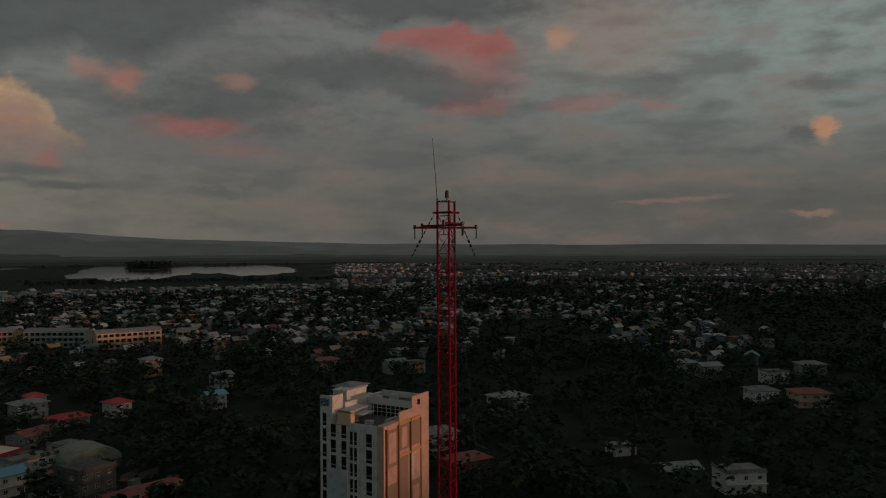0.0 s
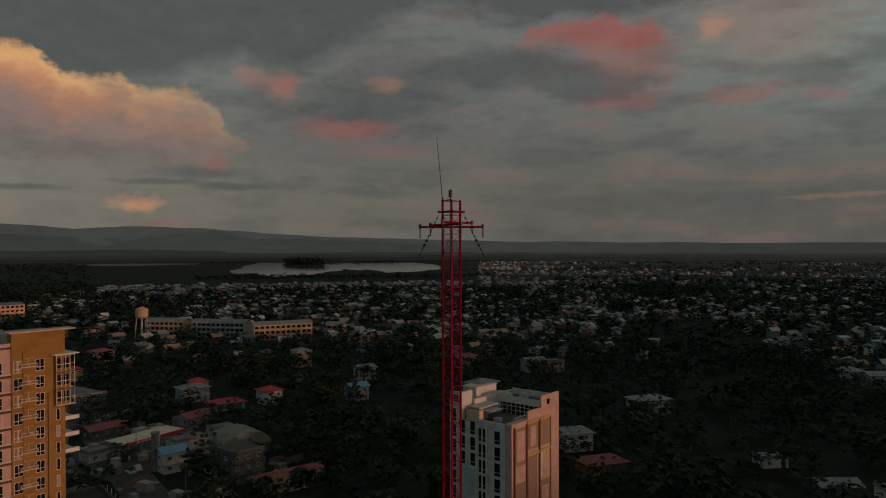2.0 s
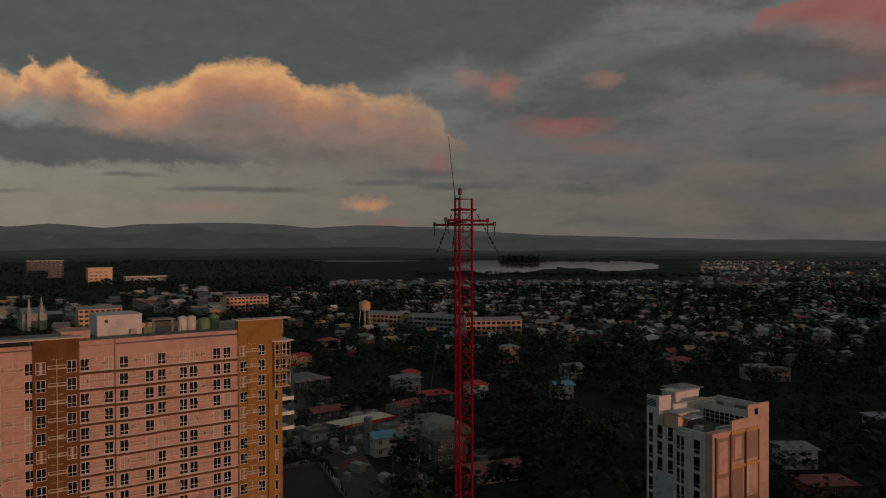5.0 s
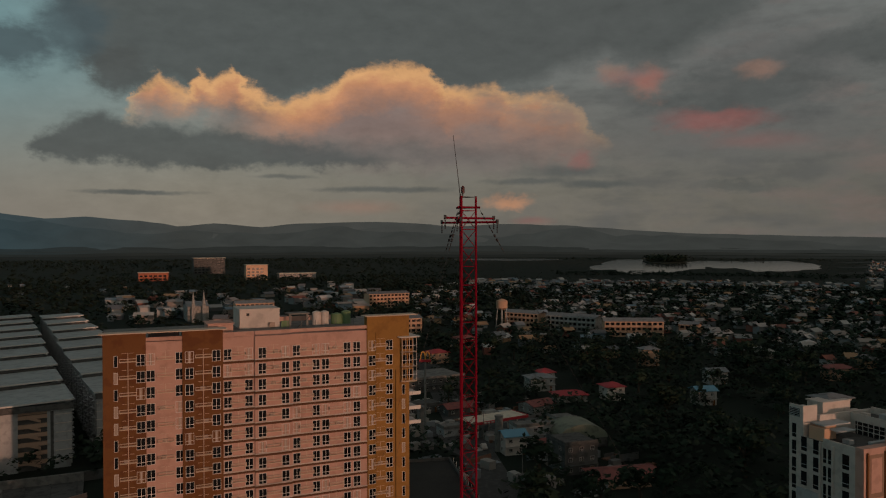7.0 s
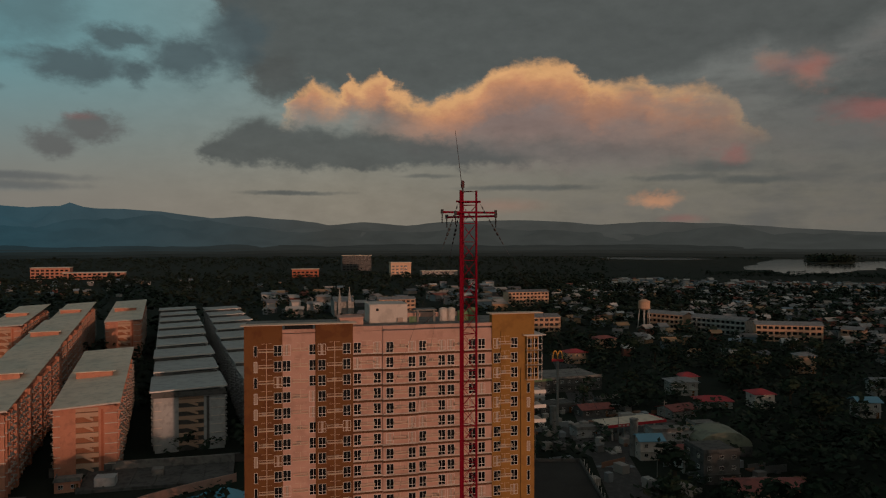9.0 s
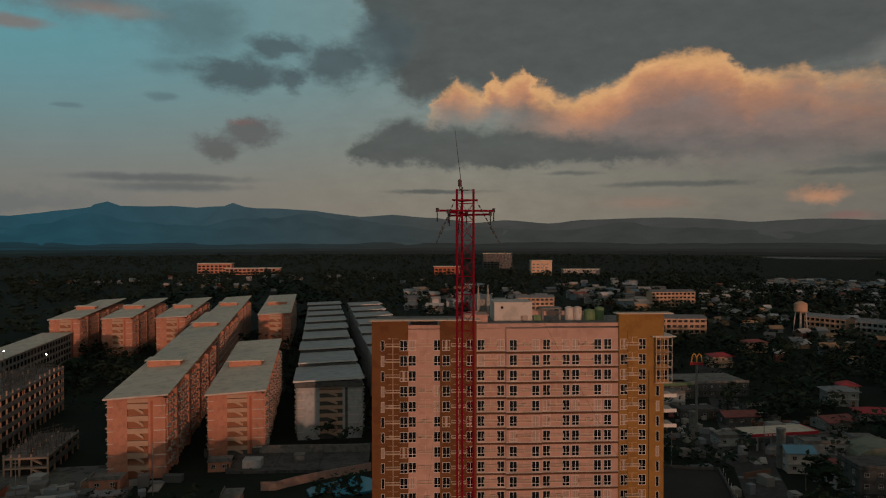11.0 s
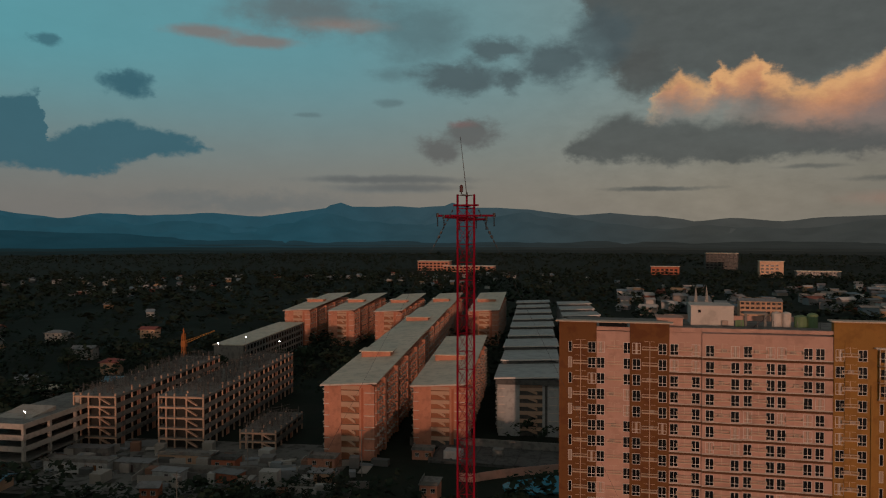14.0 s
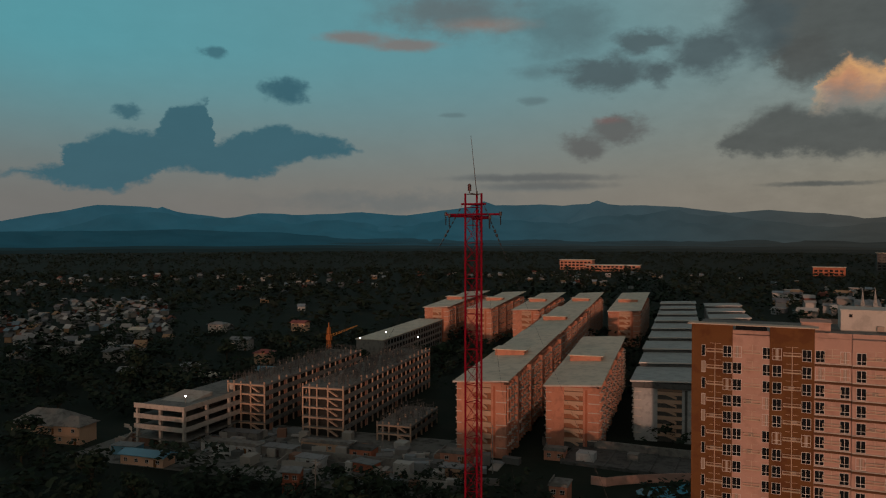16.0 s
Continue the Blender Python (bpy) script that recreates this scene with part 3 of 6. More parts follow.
def haze_glow(name, left, right, az_left, az_right, east=None):
    """Haze painted on distant hills: a dim, even glow that shifts along the range."""
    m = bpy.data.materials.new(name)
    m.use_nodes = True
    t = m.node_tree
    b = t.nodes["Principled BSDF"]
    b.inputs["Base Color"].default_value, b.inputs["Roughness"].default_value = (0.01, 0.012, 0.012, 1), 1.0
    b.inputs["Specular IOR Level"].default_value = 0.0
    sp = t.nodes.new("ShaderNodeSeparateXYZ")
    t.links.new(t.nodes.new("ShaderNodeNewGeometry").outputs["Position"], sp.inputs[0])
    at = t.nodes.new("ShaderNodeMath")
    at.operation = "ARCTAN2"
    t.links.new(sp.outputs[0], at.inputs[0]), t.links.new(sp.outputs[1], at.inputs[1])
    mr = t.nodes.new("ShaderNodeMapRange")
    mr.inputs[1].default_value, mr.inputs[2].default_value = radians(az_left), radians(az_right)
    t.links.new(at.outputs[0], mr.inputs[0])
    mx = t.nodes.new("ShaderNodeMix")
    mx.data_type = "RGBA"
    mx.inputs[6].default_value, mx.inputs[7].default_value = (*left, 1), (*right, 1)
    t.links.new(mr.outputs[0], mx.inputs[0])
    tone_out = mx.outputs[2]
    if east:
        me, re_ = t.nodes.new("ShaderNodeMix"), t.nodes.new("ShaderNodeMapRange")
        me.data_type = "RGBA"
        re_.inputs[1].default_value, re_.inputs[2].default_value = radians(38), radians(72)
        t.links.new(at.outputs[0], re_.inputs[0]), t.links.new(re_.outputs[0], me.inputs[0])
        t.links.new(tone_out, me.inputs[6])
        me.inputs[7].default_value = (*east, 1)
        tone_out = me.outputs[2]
    # uneven lighter and darker folds, painted into the glow
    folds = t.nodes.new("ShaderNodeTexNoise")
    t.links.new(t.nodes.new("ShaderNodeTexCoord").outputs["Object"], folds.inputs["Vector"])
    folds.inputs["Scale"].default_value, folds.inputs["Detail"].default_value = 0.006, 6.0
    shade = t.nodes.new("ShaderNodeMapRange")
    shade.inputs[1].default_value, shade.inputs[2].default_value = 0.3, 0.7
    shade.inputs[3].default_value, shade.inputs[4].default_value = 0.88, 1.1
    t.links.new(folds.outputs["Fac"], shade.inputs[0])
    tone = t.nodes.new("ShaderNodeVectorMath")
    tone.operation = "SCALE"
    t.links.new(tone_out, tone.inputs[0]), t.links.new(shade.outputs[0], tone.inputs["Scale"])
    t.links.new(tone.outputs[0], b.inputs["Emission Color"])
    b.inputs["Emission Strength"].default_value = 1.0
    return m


# evening haze put into the hills as their own dim glow
HILLFAR = haze_glow("far_hill_painted_haze", (0.016, 0.062, 0.086), (0.048, 0.050, 0.046), -24, 5, (0.036, 0.038, 0.035))
HILLNEAR = haze_glow("near_hill_painted_haze", (0.007, 0.033, 0.046), (0.021, 0.023, 0.021), -36, 2)
ridge("backdrop_range", 4700, -75, 110, [(-75, 120), (-54.6, 140), (-51.3, 189), (-48.5, 239), (-46.0, 233), (-43.4, 196), (-40.3, 164), (-38.3, 196), (-35.4, 173), (-32.1, 184), (-27.9, 192), (-23.6, 213), (-17.2, 263), (-13.5, 257), (-11.0, 228), (-7.1, 218), (-3.6, 182), (-0.8, 204), (2.4, 176), (4.9, 142), (7.4, 160), (10.8, 143), (14.2, 167), (18.5, 177), (24.8, 154), (33.9, 156), (38.2, 118), (43.9, 99), (52.7, 76), (70, 60), (92.5, 54), (110, 50)], 3.0, HILLFAR, 0.10, "far blue-grey mountain range with its evening haze painted in")
HILLMID = haze_glow("middle_hill_painted_haze", (0.013, 0.055, 0.076), (0.038, 0.041, 0.038), -24, 5, (0.034, 0.036, 0.033))
ridge("backdrop_middle_range", 4500, -75, 60, [(-75, 90), (-54, 120), (-46, 150), (-38, 140), (-30, 150), (-20, 165), (-10, 160), (-2, 140), (6, 115), (14, 125), (24, 118), (34, 110), (44, 70), (52, 40), (60, 0)], 6.0, HILLMID, 0.45, "wooded middle range of hills with a dim painted haze")
ridge("backdrop_foothills", 4200, -75, 60, [(-75, 75), (-54, 78), (-44, 84), (-36, 69), (-31, 40), (-15, 34), (4, 30), (30, 30), (50, 16), (60, 0)], 8.0, HILLNEAR, 0.18, "low foothills before the mountains, their dark haze tone painted in")
# lines of woods added on the far plain, haze painted as dim glow
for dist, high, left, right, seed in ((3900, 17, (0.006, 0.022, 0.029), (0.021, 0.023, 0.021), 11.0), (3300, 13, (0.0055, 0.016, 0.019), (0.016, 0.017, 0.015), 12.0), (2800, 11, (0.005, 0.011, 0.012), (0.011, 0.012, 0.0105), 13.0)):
    ridge("backdrop_haze_treeline", dist, -75, 110, [(-75, high), (-40, high * 1.1), (-10, high * 0.9), (20, high), (56, high * 0.7), (110, high * 0.55)], seed, haze_glow("treeline_painted_haze", left, right, -36, 2, tuple((1.5 if dist < 3000 else 1.25) * c for c in right)), 0.35, "added line of far woods with haze painted as dim glow")
# low glowing bands added to paint haze between the far houses
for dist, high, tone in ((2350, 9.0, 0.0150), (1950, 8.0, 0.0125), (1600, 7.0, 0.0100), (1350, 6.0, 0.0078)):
    ridge("backdrop_haze_band", dist, 52, 110, [(52, 0), (56, high), (80, high * 1.1), (104, high), (110, 0)], dist * 0.01, haze_glow("haze_band_glow", (tone, tone * 1.05, tone * 0.95), (tone, tone * 1.05, tone * 0.95), 0, 90), 0.5, "added dim glowing band that paints haze in the far town")
# unseen ridge added behind the view; its heights set where low ground is shaded
ridge("backdrop_ridge", 1550, 95, 262, [(95, 30), (112, 120), (138, 120), (152, 88), (160, 84), (172.5, 84), (178, 101), (200, 96), (230, 70), (262, 20)], 5.0, EARTH, 0.06, "unseen dark ridge added to keep low sun off the ground")

# ---- the guyed mast ----
mast = thing("radio_mast", "slender red three-legged lattice mast held by guy wires", "mast")
LEG_R, TOP = 0.225, 64.98
LEGS = [radians(-22 + 120 * k) for k in range(3)]


def leg_at(k, z, r=LEG_R):
    return Vector((r * math.cos(LEGS[k % 3]), r * math.sin(LEGS[k % 3]), z))


for k in range(3):
    part("leg", Shape().tube(leg_at(k, 0), leg_at(k, TOP), 0.026, 8), MASTRED, mast)
BAY = 0.42
flat_bar, bar_up, bar_down = [], [], []
for k in range(3):
    flat_bar.append(Shape().tube(leg_at(k, 0), leg_at(k + 1, 0), 0.0085, 5).mesh("rung"))
    bar_up.append(Shape().tube(leg_at(k, 0), leg_at(k + 1, BAY), 0.0055, 5).mesh("brace"))
    bar_down.append(Shape().tube(leg_at(k, BAY), leg_at(k + 1, 0), 0.0055, 5).mesh("brace"))
lower = Shape()
for i in range(153):
    z = TOP - 0.33 - BAY * (i + 1)
    for k in range(3):
        if i < 26:
            part("rung", flat_bar[k], MASTRED, mast, m=pose(0, 0, z + BAY))
            part("brace", bar_up[k], MASTRED, mast, m=pose(0, 0, z))
            part("brace", bar_down[k], MASTRED, mast, m=pose(0, 0, z))
        elif z > 0:
            lower.tube(leg_at(k, z + BAY), leg_at(k + 1, z + BAY), 0.0085, 4).tube(leg_at(k, z), leg_at(k + 1, z + BAY), 0.0055, 4).tube(leg_at(k, z + BAY), leg_at(k + 1, z), 0.0055, 4)
tagged(part("lower_bracing", lower, MASTRED, mast), "red lattice bars of the mast's lower length", kind="stuff")
for k in range(3):
    part("top_rung", Shape().tube(leg_at(k, TOP - 0.02), leg_at(k + 1, TOP - 0.02), 0.008, 5), MASTDARK, mast)
    out = (leg_at(k, 0) + leg_at(k + 1, 0)).normalized()
    along = (leg_at(k + 1, 0) - leg_at(k, 0)).normalized()
    base = out * 0.16
    z = 64.39 + 0.045 * k
    half = (0.70, 0.68, 0.66)[k]
    arm = part("crossarm", Shape().tube(base - along * half + Vector((0, 0, z)), base + along * half + Vector((0, 0, z)), 0.024, 8), MASTRED, mast)
    for s in (-1, 1):
        end = base + along * half * s + Vector((0, 0, z))
        part("arm_end", Shape().tube(end - Vector((0, 0, 0.035)), end + Vector((0, 0, 0.06)), 0.034, 8), MASTDARK, arm)
        chain = Shape()
        for q in range(9):
            for k2 in range(6):
                rr = 0.019 if q % 2 else 0.007
                chain.v.append((end.x + rr * math.cos(k2 * 1.0472), end.y + rr * math.sin(k2 * 1.0472), end.z - 0.04 - q * 0.026))
        chain.f += [(q * 6 + k2, q * 6 + (k2 + 1) % 6, q * 6 + 6 + (k2 + 1) % 6, q * 6 + 6 + k2) for q in range(8) for k2 in range(6)]
        part("insulator_string", chain, INSUL, arm)
    z = 64.725
    part("upper_arm", Shape().tube(base * 0.7 - along * 0.30 + Vector((0, 0, z)), base * 0.7 + along * 0.30 + Vector((0, 0, z)), 0.022, 8), MASTRED, mast)
stem = Vector((-0.105, -0.056, TOP))
beacon = part("beacon", Shape().tube(stem + Vector((0, 0, 0.06)), stem + Vector((0, 0, 0.20)), 0.040, 12).tube(stem + Vector((0, 0, 0.20)), stem + Vector((0, 0, 0.23)), 0.040, 12, 0.015), LAMPRED, mast, "dark red beacon lamp on a short stem")
part("beacon_stem", Shape().tube(stem, stem + Vector((0, 0, 0.06)), 0.015, 8).tube(stem + Vector((0, 0, 0.008)), leg_at(1, TOP - 0.005), 0.009, 6), MASTDARK, beacon)
for q in range(3):
    part("lamp_collar", Shape().tube(stem + Vector((0, 0, 0.07 + 0.055 * q)), stem + Vector((0, 0, 0.085 + 0.055 * q)), 0.046, 12), MASTDARK, beacon, "dark metal ring of the lamp")
foot = leg_at(1, TOP - 0.02)
part("whip_antenna", Shape().tube(foot, foot + Vector((-0.165, 0.03, 1.42)), 0.010, 6, 0.005).tube(foot, foot + Vector((0, 0, 0.09)), 0.022, 8), MASTDARK, mast, "thin dark leaning whip antenna")
for k in range(3):
    way = Vector((math.cos(LEGS[k]), math.sin(LEGS[k]), 0))
    for j, (start, slope) in enumerate((((way * 0.30 + Vector((0, 0, 64.70))), 1.75),)):
        down = (way - Vector((0, 0, slope))).normalized()
        wire = part("guy_wire", Shape().tube(start, start + down * (start.z / -down.z), 0.0028, 4), MASTDARK, mast)
        n = 9 if j == 0 else 6
        for q in range(n):
            a = start + down * (0.10 + q * 0.115)
            big = q in (5, 6)
            part("insulator", Shape().tube(a, a + down * 0.07, 0.03 if big else 0.016, 6, 0.024 if big else 0.013), INSUL, wire)


# ---- shared window pieces ----
def window_meshes(w, h, split=True):
    f = Shape()
    t = 0.065
    f.box(-w / 2, -w / 2 + t, -0.07, 0.02, 0, h).box(w / 2 - t, w / 2, -0.07, 0.02, 0, h).box(-w / 2 + t, w / 2 - t, -0.07, 0.02, h - t, h).box(-w / 2 + t, w / 2 - t, -0.07, 0.02, 0, t)
    if split:
        f.box(-t / 2, t / 2, -0.06, 0.02, t, h - t)
        f.box(-w / 2 + t, -t / 2, -0.06, 0.02, h * 0.30, h * 0.30 + 0.07).box(t / 2, w / 2 - t, -0.06, 0.02, h * 0.30, h * 0.30 + 0.07)
    return f.mesh("window"), Shape().box(-w / 2 + t, w / 2 - t, -0.03, 0.01, t, h - t).mesh("pane")


WIN, PANE = window_meshes(1.36, 1.88)
WIN_N, PANE_N = window_meshes(0.62, 1.85, False)
PANE_C, PANE_NC = PANE.copy(), PANE_N.copy()
PANE_C.materials.append(CURTAIN), PANE_NC.materials.append(CURTAIN)


def put_window(parent, x, y, z, rot=0, narrow=False, curtain=False, scale=1.0):
    w = part("window", WIN_N if narrow else WIN, FRAME, parent, m=pose(x, y, z, 0, 0, rot) @ Matrix.Diagonal((scale, 1, scale, 1)))
    part("pane", (PANE_NC if curtain else PANE_C) if (narrow and curtain) or curtain else (PANE_N if narrow else PANE), GLASS, w)
    return w


# ---- the residential tower ----
FRONT, FLOOR = 115.8, 2.71
condo = thing("apartment_tower", "tall apartment tower with pale, brown and ochre bands", "apartment building")
DEEP = 134.0
SECTIONS = [("wing_wall", -7.4, -1.0, 49.0, BROWN, 0.0), ("white_wall", -1.0, 4.6, 47.5, PEACH, 0.25), ("wing_wall", 4.6, 11.1, 49.0, BROWN, 0.0),
            ("wall", 11.1, 16.35, 47.7, PEACH, 0.25), ("wall", 16.35, 22.7, 47.8, PEACH, -0.15), ("wall", 22.7, 36.55, 47.9, PEACH, 0.12), ("ochre_wall", 36.55, 44.75, 50.0, OCHRE, -0.1)]
for name, x0, x1, top, mat, inset in SECTIONS:
    low_top = min(top, 47.6)
    part(name, Shape().box(x0, x1, FRONT + inset, DEEP, 0, low_top), mat, condo)
    if top > low_top + 0.5:
        part("crown_wall", Shape().box(x0, x1, FRONT + inset, FRONT + inset + 1.6, low_top, top), mat, condo)
part("roof_slab", Shape().box(-8.0, 11.7, FRONT - 0.7, FRONT + 1.9, 49.06, 49.22), LEDGE, condo, "thin pale roof slab with a brown edge")
part("roof_slab", Shape().box(36.0, 46.2, FRONT - 0.8, FRONT + 1.9, 50.06, 50.24), LEDGE, condo)
part("roof_deck", Shape().box(-7.2, 44.6, FRONT + 2.0, DEEP - 0.4, 47.95, 48.0), CONCRETE, condo)
part("glass_screen", Shape().box(-0.6, 4.2, FRONT + 0.62, FRONT + 0.7, 47.6, 49.0), GLASS, condo)
for x0, x1, inset, top in ((-0.99, 4.59, 0.25, 48.25), (11.12, 16.35, 0.25, 48.45), (16.35, 22.7, -0.15, 48.5), (22.7, 36.54, 0.12, 48.5)):
    part("front_parapet", Shape().box(x0 + 0.004, x1 - 0.004, FRONT + inset, FRONT + inset + 0.3, 47.9 if x0 > 20 else 47.84 if x0 > 15 else 47.64, top), PEACH, condo)
part("parapet", Shape().box(11.1, 36.5, DEEP - 0.3, DEEP, 47.9, 48.9), PEACH, condo)
lift = part("lift_house", Shape().box(15.2, 22.4, 124, 131, 47.9, 51.4).box(15.1, 22.5, 123.9, 131.1, 51.4, 51.55), WHITE, condo, "pale box-shaped lift house on the roof")
part("vent", Shape().box(16.4, 16.9, 123.92, 124.0, 50.3, 50.8), GLASS, lift)
part("roof_unit", Shape().box(20.4, 21.4, 123.3, 124.0, 48.2, 49.0), UNIT, lift)
part("roof_shed", Shape().box(9.3, 13.6, 121, 126, 47.8, 49.4).box(9.1, 13.8, 120.8, 126.2, 49.4, 49.55), PEACH, condo)
part("roof_frame", Shape().box(24.2, 24.6, 124, 124.4, 47.9, 50.2).box(27.4, 27.8, 124, 124.4, 47.9, 50.2).box(24, 28, 123.7, 127, 50.2, 50.45), CONCRETE, condo)
for x, r, h, mat in ((29.6, 0.85, 2.5, WHITE), (31.2, 0.8, 2.5, WHITE), (33.5, 1.1, 2.0, GREENP), (35.4, 0.9, 2.4, GREENP)):
    part("water_tank", Shape().tube((x, 125, 47.9), (x, 125, 47.9 + h), r, 14).tube((x, 125, 47.9 + h), (x, 125, 48.15 + h), r, 14, 0.25), mat, condo)
part("green_screen", Shape().box(22.6, 24.0, 123.4, 123.5, 47.9, 49.2), GREENP, condo)
for i, x in enumerate((23.4, 26.0, 28.6, 32.4, 36.0)):
    part("roof_rail_post", Shape().tube((x, 122, 47.9), (x, 122, 49.3), 0.05, 6), CONCRETE, condo)
part("roof_pipe", Shape().tube((25, 121.5, 48.0), (27.5, 122, 49.9), 0.06, 6), MASTDARK, condo)
rng = random.Random(7)
WIDE = [-1.8, -0.3, 4.2, 5.7, 10.0, 11.9, 15.4, 17.6, 21.6, 23.6, 27.1, 28.8, 32.8, 34.6, 37.5, 40.8]
LEDGES = [-3.7, 2.0, 7.9, 13.6, 19.5, 25.3, 30.7, 39.0]


def face_y(x):
    for name, x0, x1, top, mat, inset in SECTIONS:
        if x0 <= x < x1:
            return FRONT + inset
    return FRONT


ledge_mesh = Shape().box(-1.3, 1.3, -0.5, 0.0, 0, 0.13).box(-1.3, 1.3, -0.52, -0.42, 0.50, 0.60).box(-1.3, -1.24, -0.5, -0.02, 0.13, 0.55).box(1.24, 1.3, -0.5, -0.02, 0.13, 0.55).box(-0.05, 0.05, -0.5, -0.42, 0.13, 0.5).mesh("ledge")
unit_mesh = Shape().box(-0.4, 0.4, -0.38, -0.06, 0.09, 0.62).mesh("cooling_unit")
bracket_mesh = Shape().box(-0.9, -0.2, -0.05, 0, 0, 0.05).box(0.2, 0.9, -0.05, 0, 0, 0.05).box(-0.04, 0.04, -0.06, 0, -0.9, 0.1).mesh("pipe_bracket")
for fl in range(16):
    z = 43.75 - FLOOR * fl
    for x in WIDE:
        put_window(condo, x, face_y(x), z, curtain=rng.random() < 0.17)
    put_window(condo, -5.5, FRONT, z, narrow=True, curtain=rng.random() < 0.3)
    if fl > 2:
        put_window(condo, 43.6, FRONT - 0.1, z - 0.3, narrow=True, curtain=rng.random() < 0.3)
    for x in LEDGES:
        y = face_y(x)
        part("ledge", ledge_mesh, LEDGE, condo, m=pose(x, y, z + 0.75))
        if rng.random() < 0.3:
            part("cooling_unit", unit_mesh, UNIT, condo, m=pose(x + rng.uniform(-0.5, 0.5), y, z + 0.75))
        part("pipe_bracket", bracket_mesh, LEDGE, condo, m=pose(x, y, z + 2.15))
    for x0, x1, inset in ((11.1, 16.35, 0.25), (16.35, 22.7, -0.15), (22.7, 36.55, 0.12)):
        part("floor_band", Shape().box(x0 + 0.02, x1 - 0.02, FRONT + inset - 0.10, FRONT + inset - 0.003, z - 0.62, z - 0.2), BAND, condo)
        part("floor_sill", Shape().box(x0 + 0.02, x1 - 0.02, FRONT + inset - 0.26, FRONT + inset - 0.003, z - 0.196, z - 0.06), WHITE, condo)
part("downpipe", Shape().tube((-3.7, FRONT - 0.12, 0), (-3.7, FRONT - 0.12, 45.0), 0.06, 6), LEDGE, condo)
part("downpipe", Shape().tube((7.9, FRONT - 0.12, 0), (7.9, FRONT - 0.12, 45.0), 0.06, 6), LEDGE, condo)
part("downpipe", Shape().tube((38.2, FRONT - 0.22, 0), (38.2, FRONT - 0.22, 47.0), 0.06, 6), OCHRE, condo)
part("corner_pier", Shape().box(42.0, 42.35, FRONT - 0.35, FRONT - 0.103, 0, 40.0), OCHRE, condo)
for fl in range(3):
    z = 43.3 - FLOOR * fl
    bay = part("balcony_bay", Shape().box(43.0, 46.0, FRONT - 0.9, FRONT + 5, z - 0.16, z + 0.0).box(43.0, 46.0, FRONT - 0.9, FRONT + 5, z + 2.55, z + 2.66), LEDGE, condo)
    for i in range(5):
        x = 43.05 + i * 0.72
        part("bay_mullion", Shape().box(x, x + 0.07, FRONT - 0.88, FRONT - 0.8, z + 0.02, z + 2.5), FRAME, bay)
    part("bay_rail", Shape().box(43.0, 46.0, FRONT - 0.89, FRONT - 0.83, z + 1.1, z + 1.17), FRAME, bay)
    part("bay_wall", Shape().box(43.1, 45.4, FRONT - 0.5, FRONT - 0.2, z + 0.02, z + 2.5), OCHRE, bay)
    for i in range(2):
        part("bay_glass", Shape().box(43.35 + i * 1.05, 44.1 + i * 1.05, FRONT - 0.54, FRONT - 0.503, z + 0.5, z + 2.1), GLASS, bay)
part("bay_roof", Shape().box(42.4, 46.6, FRONT - 1.2, FRONT + 5.4, 46.0, 46.15), FRAME, condo)
for fl in range(3, 6):
    z = 43.3 - FLOOR * fl
    part("side_balcony", Shape().box(44.0, 47.2, FRONT + 0.2, FRONT + 5, z - 0.2, z).box(44.8, 47.2, FRONT + 0.2, FRONT + 0.3, z, z + 0.45), FRAME, condo)
part("side_pipe", Shape().tube((44.95, FRONT + 1.2, 0), (44.95, FRONT + 1.2, 49), 0.12, 8), CONCRETE, condo)

# ---- the white office tower ----
tower = thing("office_tower", "white slab tower with a panelled sunlit side and roof terraces", "building", m=pose(106.9, 69.4, 0, 0, 0, -2.0))
W, D = 16.7, 15.3
# end wall of the white tower: peach colour paints in the low sunlight
part("front_wall", Shape().box(0, W, 0, 1.6, 0, 29.3).box(5.5, W, 0, 0.35, 29.3, 31.0).box(10.2, W, 0, 0.35, 31.0, 33.3), PEACH, tower, "pale end wall with shallow panels, its sunlit peach painted in")
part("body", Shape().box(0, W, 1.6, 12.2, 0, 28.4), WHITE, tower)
part("rear_block", Shape().box(0, W, 12.2, D, 0, 31.6).box(0, 3.4, 12.2, D, 31.6, 33.4), WHITE, tower)
part("terrace_parapet", Shape().box(0, 0.3, 1.6, 8.0, 28.4, 29.2), WHITE, tower)
part("terrace_parapet", Shape().box(0, 0.3, 12.2, D, 33.4, 34.0).box(0.3, 3.4, 12.2, 12.5, 33.4, 34.0), WHITE, tower)
part("upper_wall", Shape().box(3.4, W, 11.6, 12.2, 28.4, 32.2).box(W - 0.35, W, 0.35, 11.6, 28.4, 32.6), WHITE, tower, "long white parapet wall of the upper terrace")
part("penthouse", Shape().box(5.6, 12.5, 12.9, 16.4, 31.6, 33.9).box(5.4, 12.7, 12.7, 16.6, 33.9, 34.1), WHITE, tower)
part("penthouse", Shape().box(9.0, 14.5, 14.5, 18.5, 31.6, 33.9), GREYWALL, tower)
part("hip_roof", Shape().hip(9.0, 14.5, 14.5, 18.5, 33.9, 0.6, 0.7), GREYROOF, tower)
part("terrace_roof", Shape().box(1.0, 7.5, 8.6, 11.6, 31.0, 31.2).box(2.0, 6.0, 6.4, 8.6, 30.4, 30.55), GREYWALL, tower)
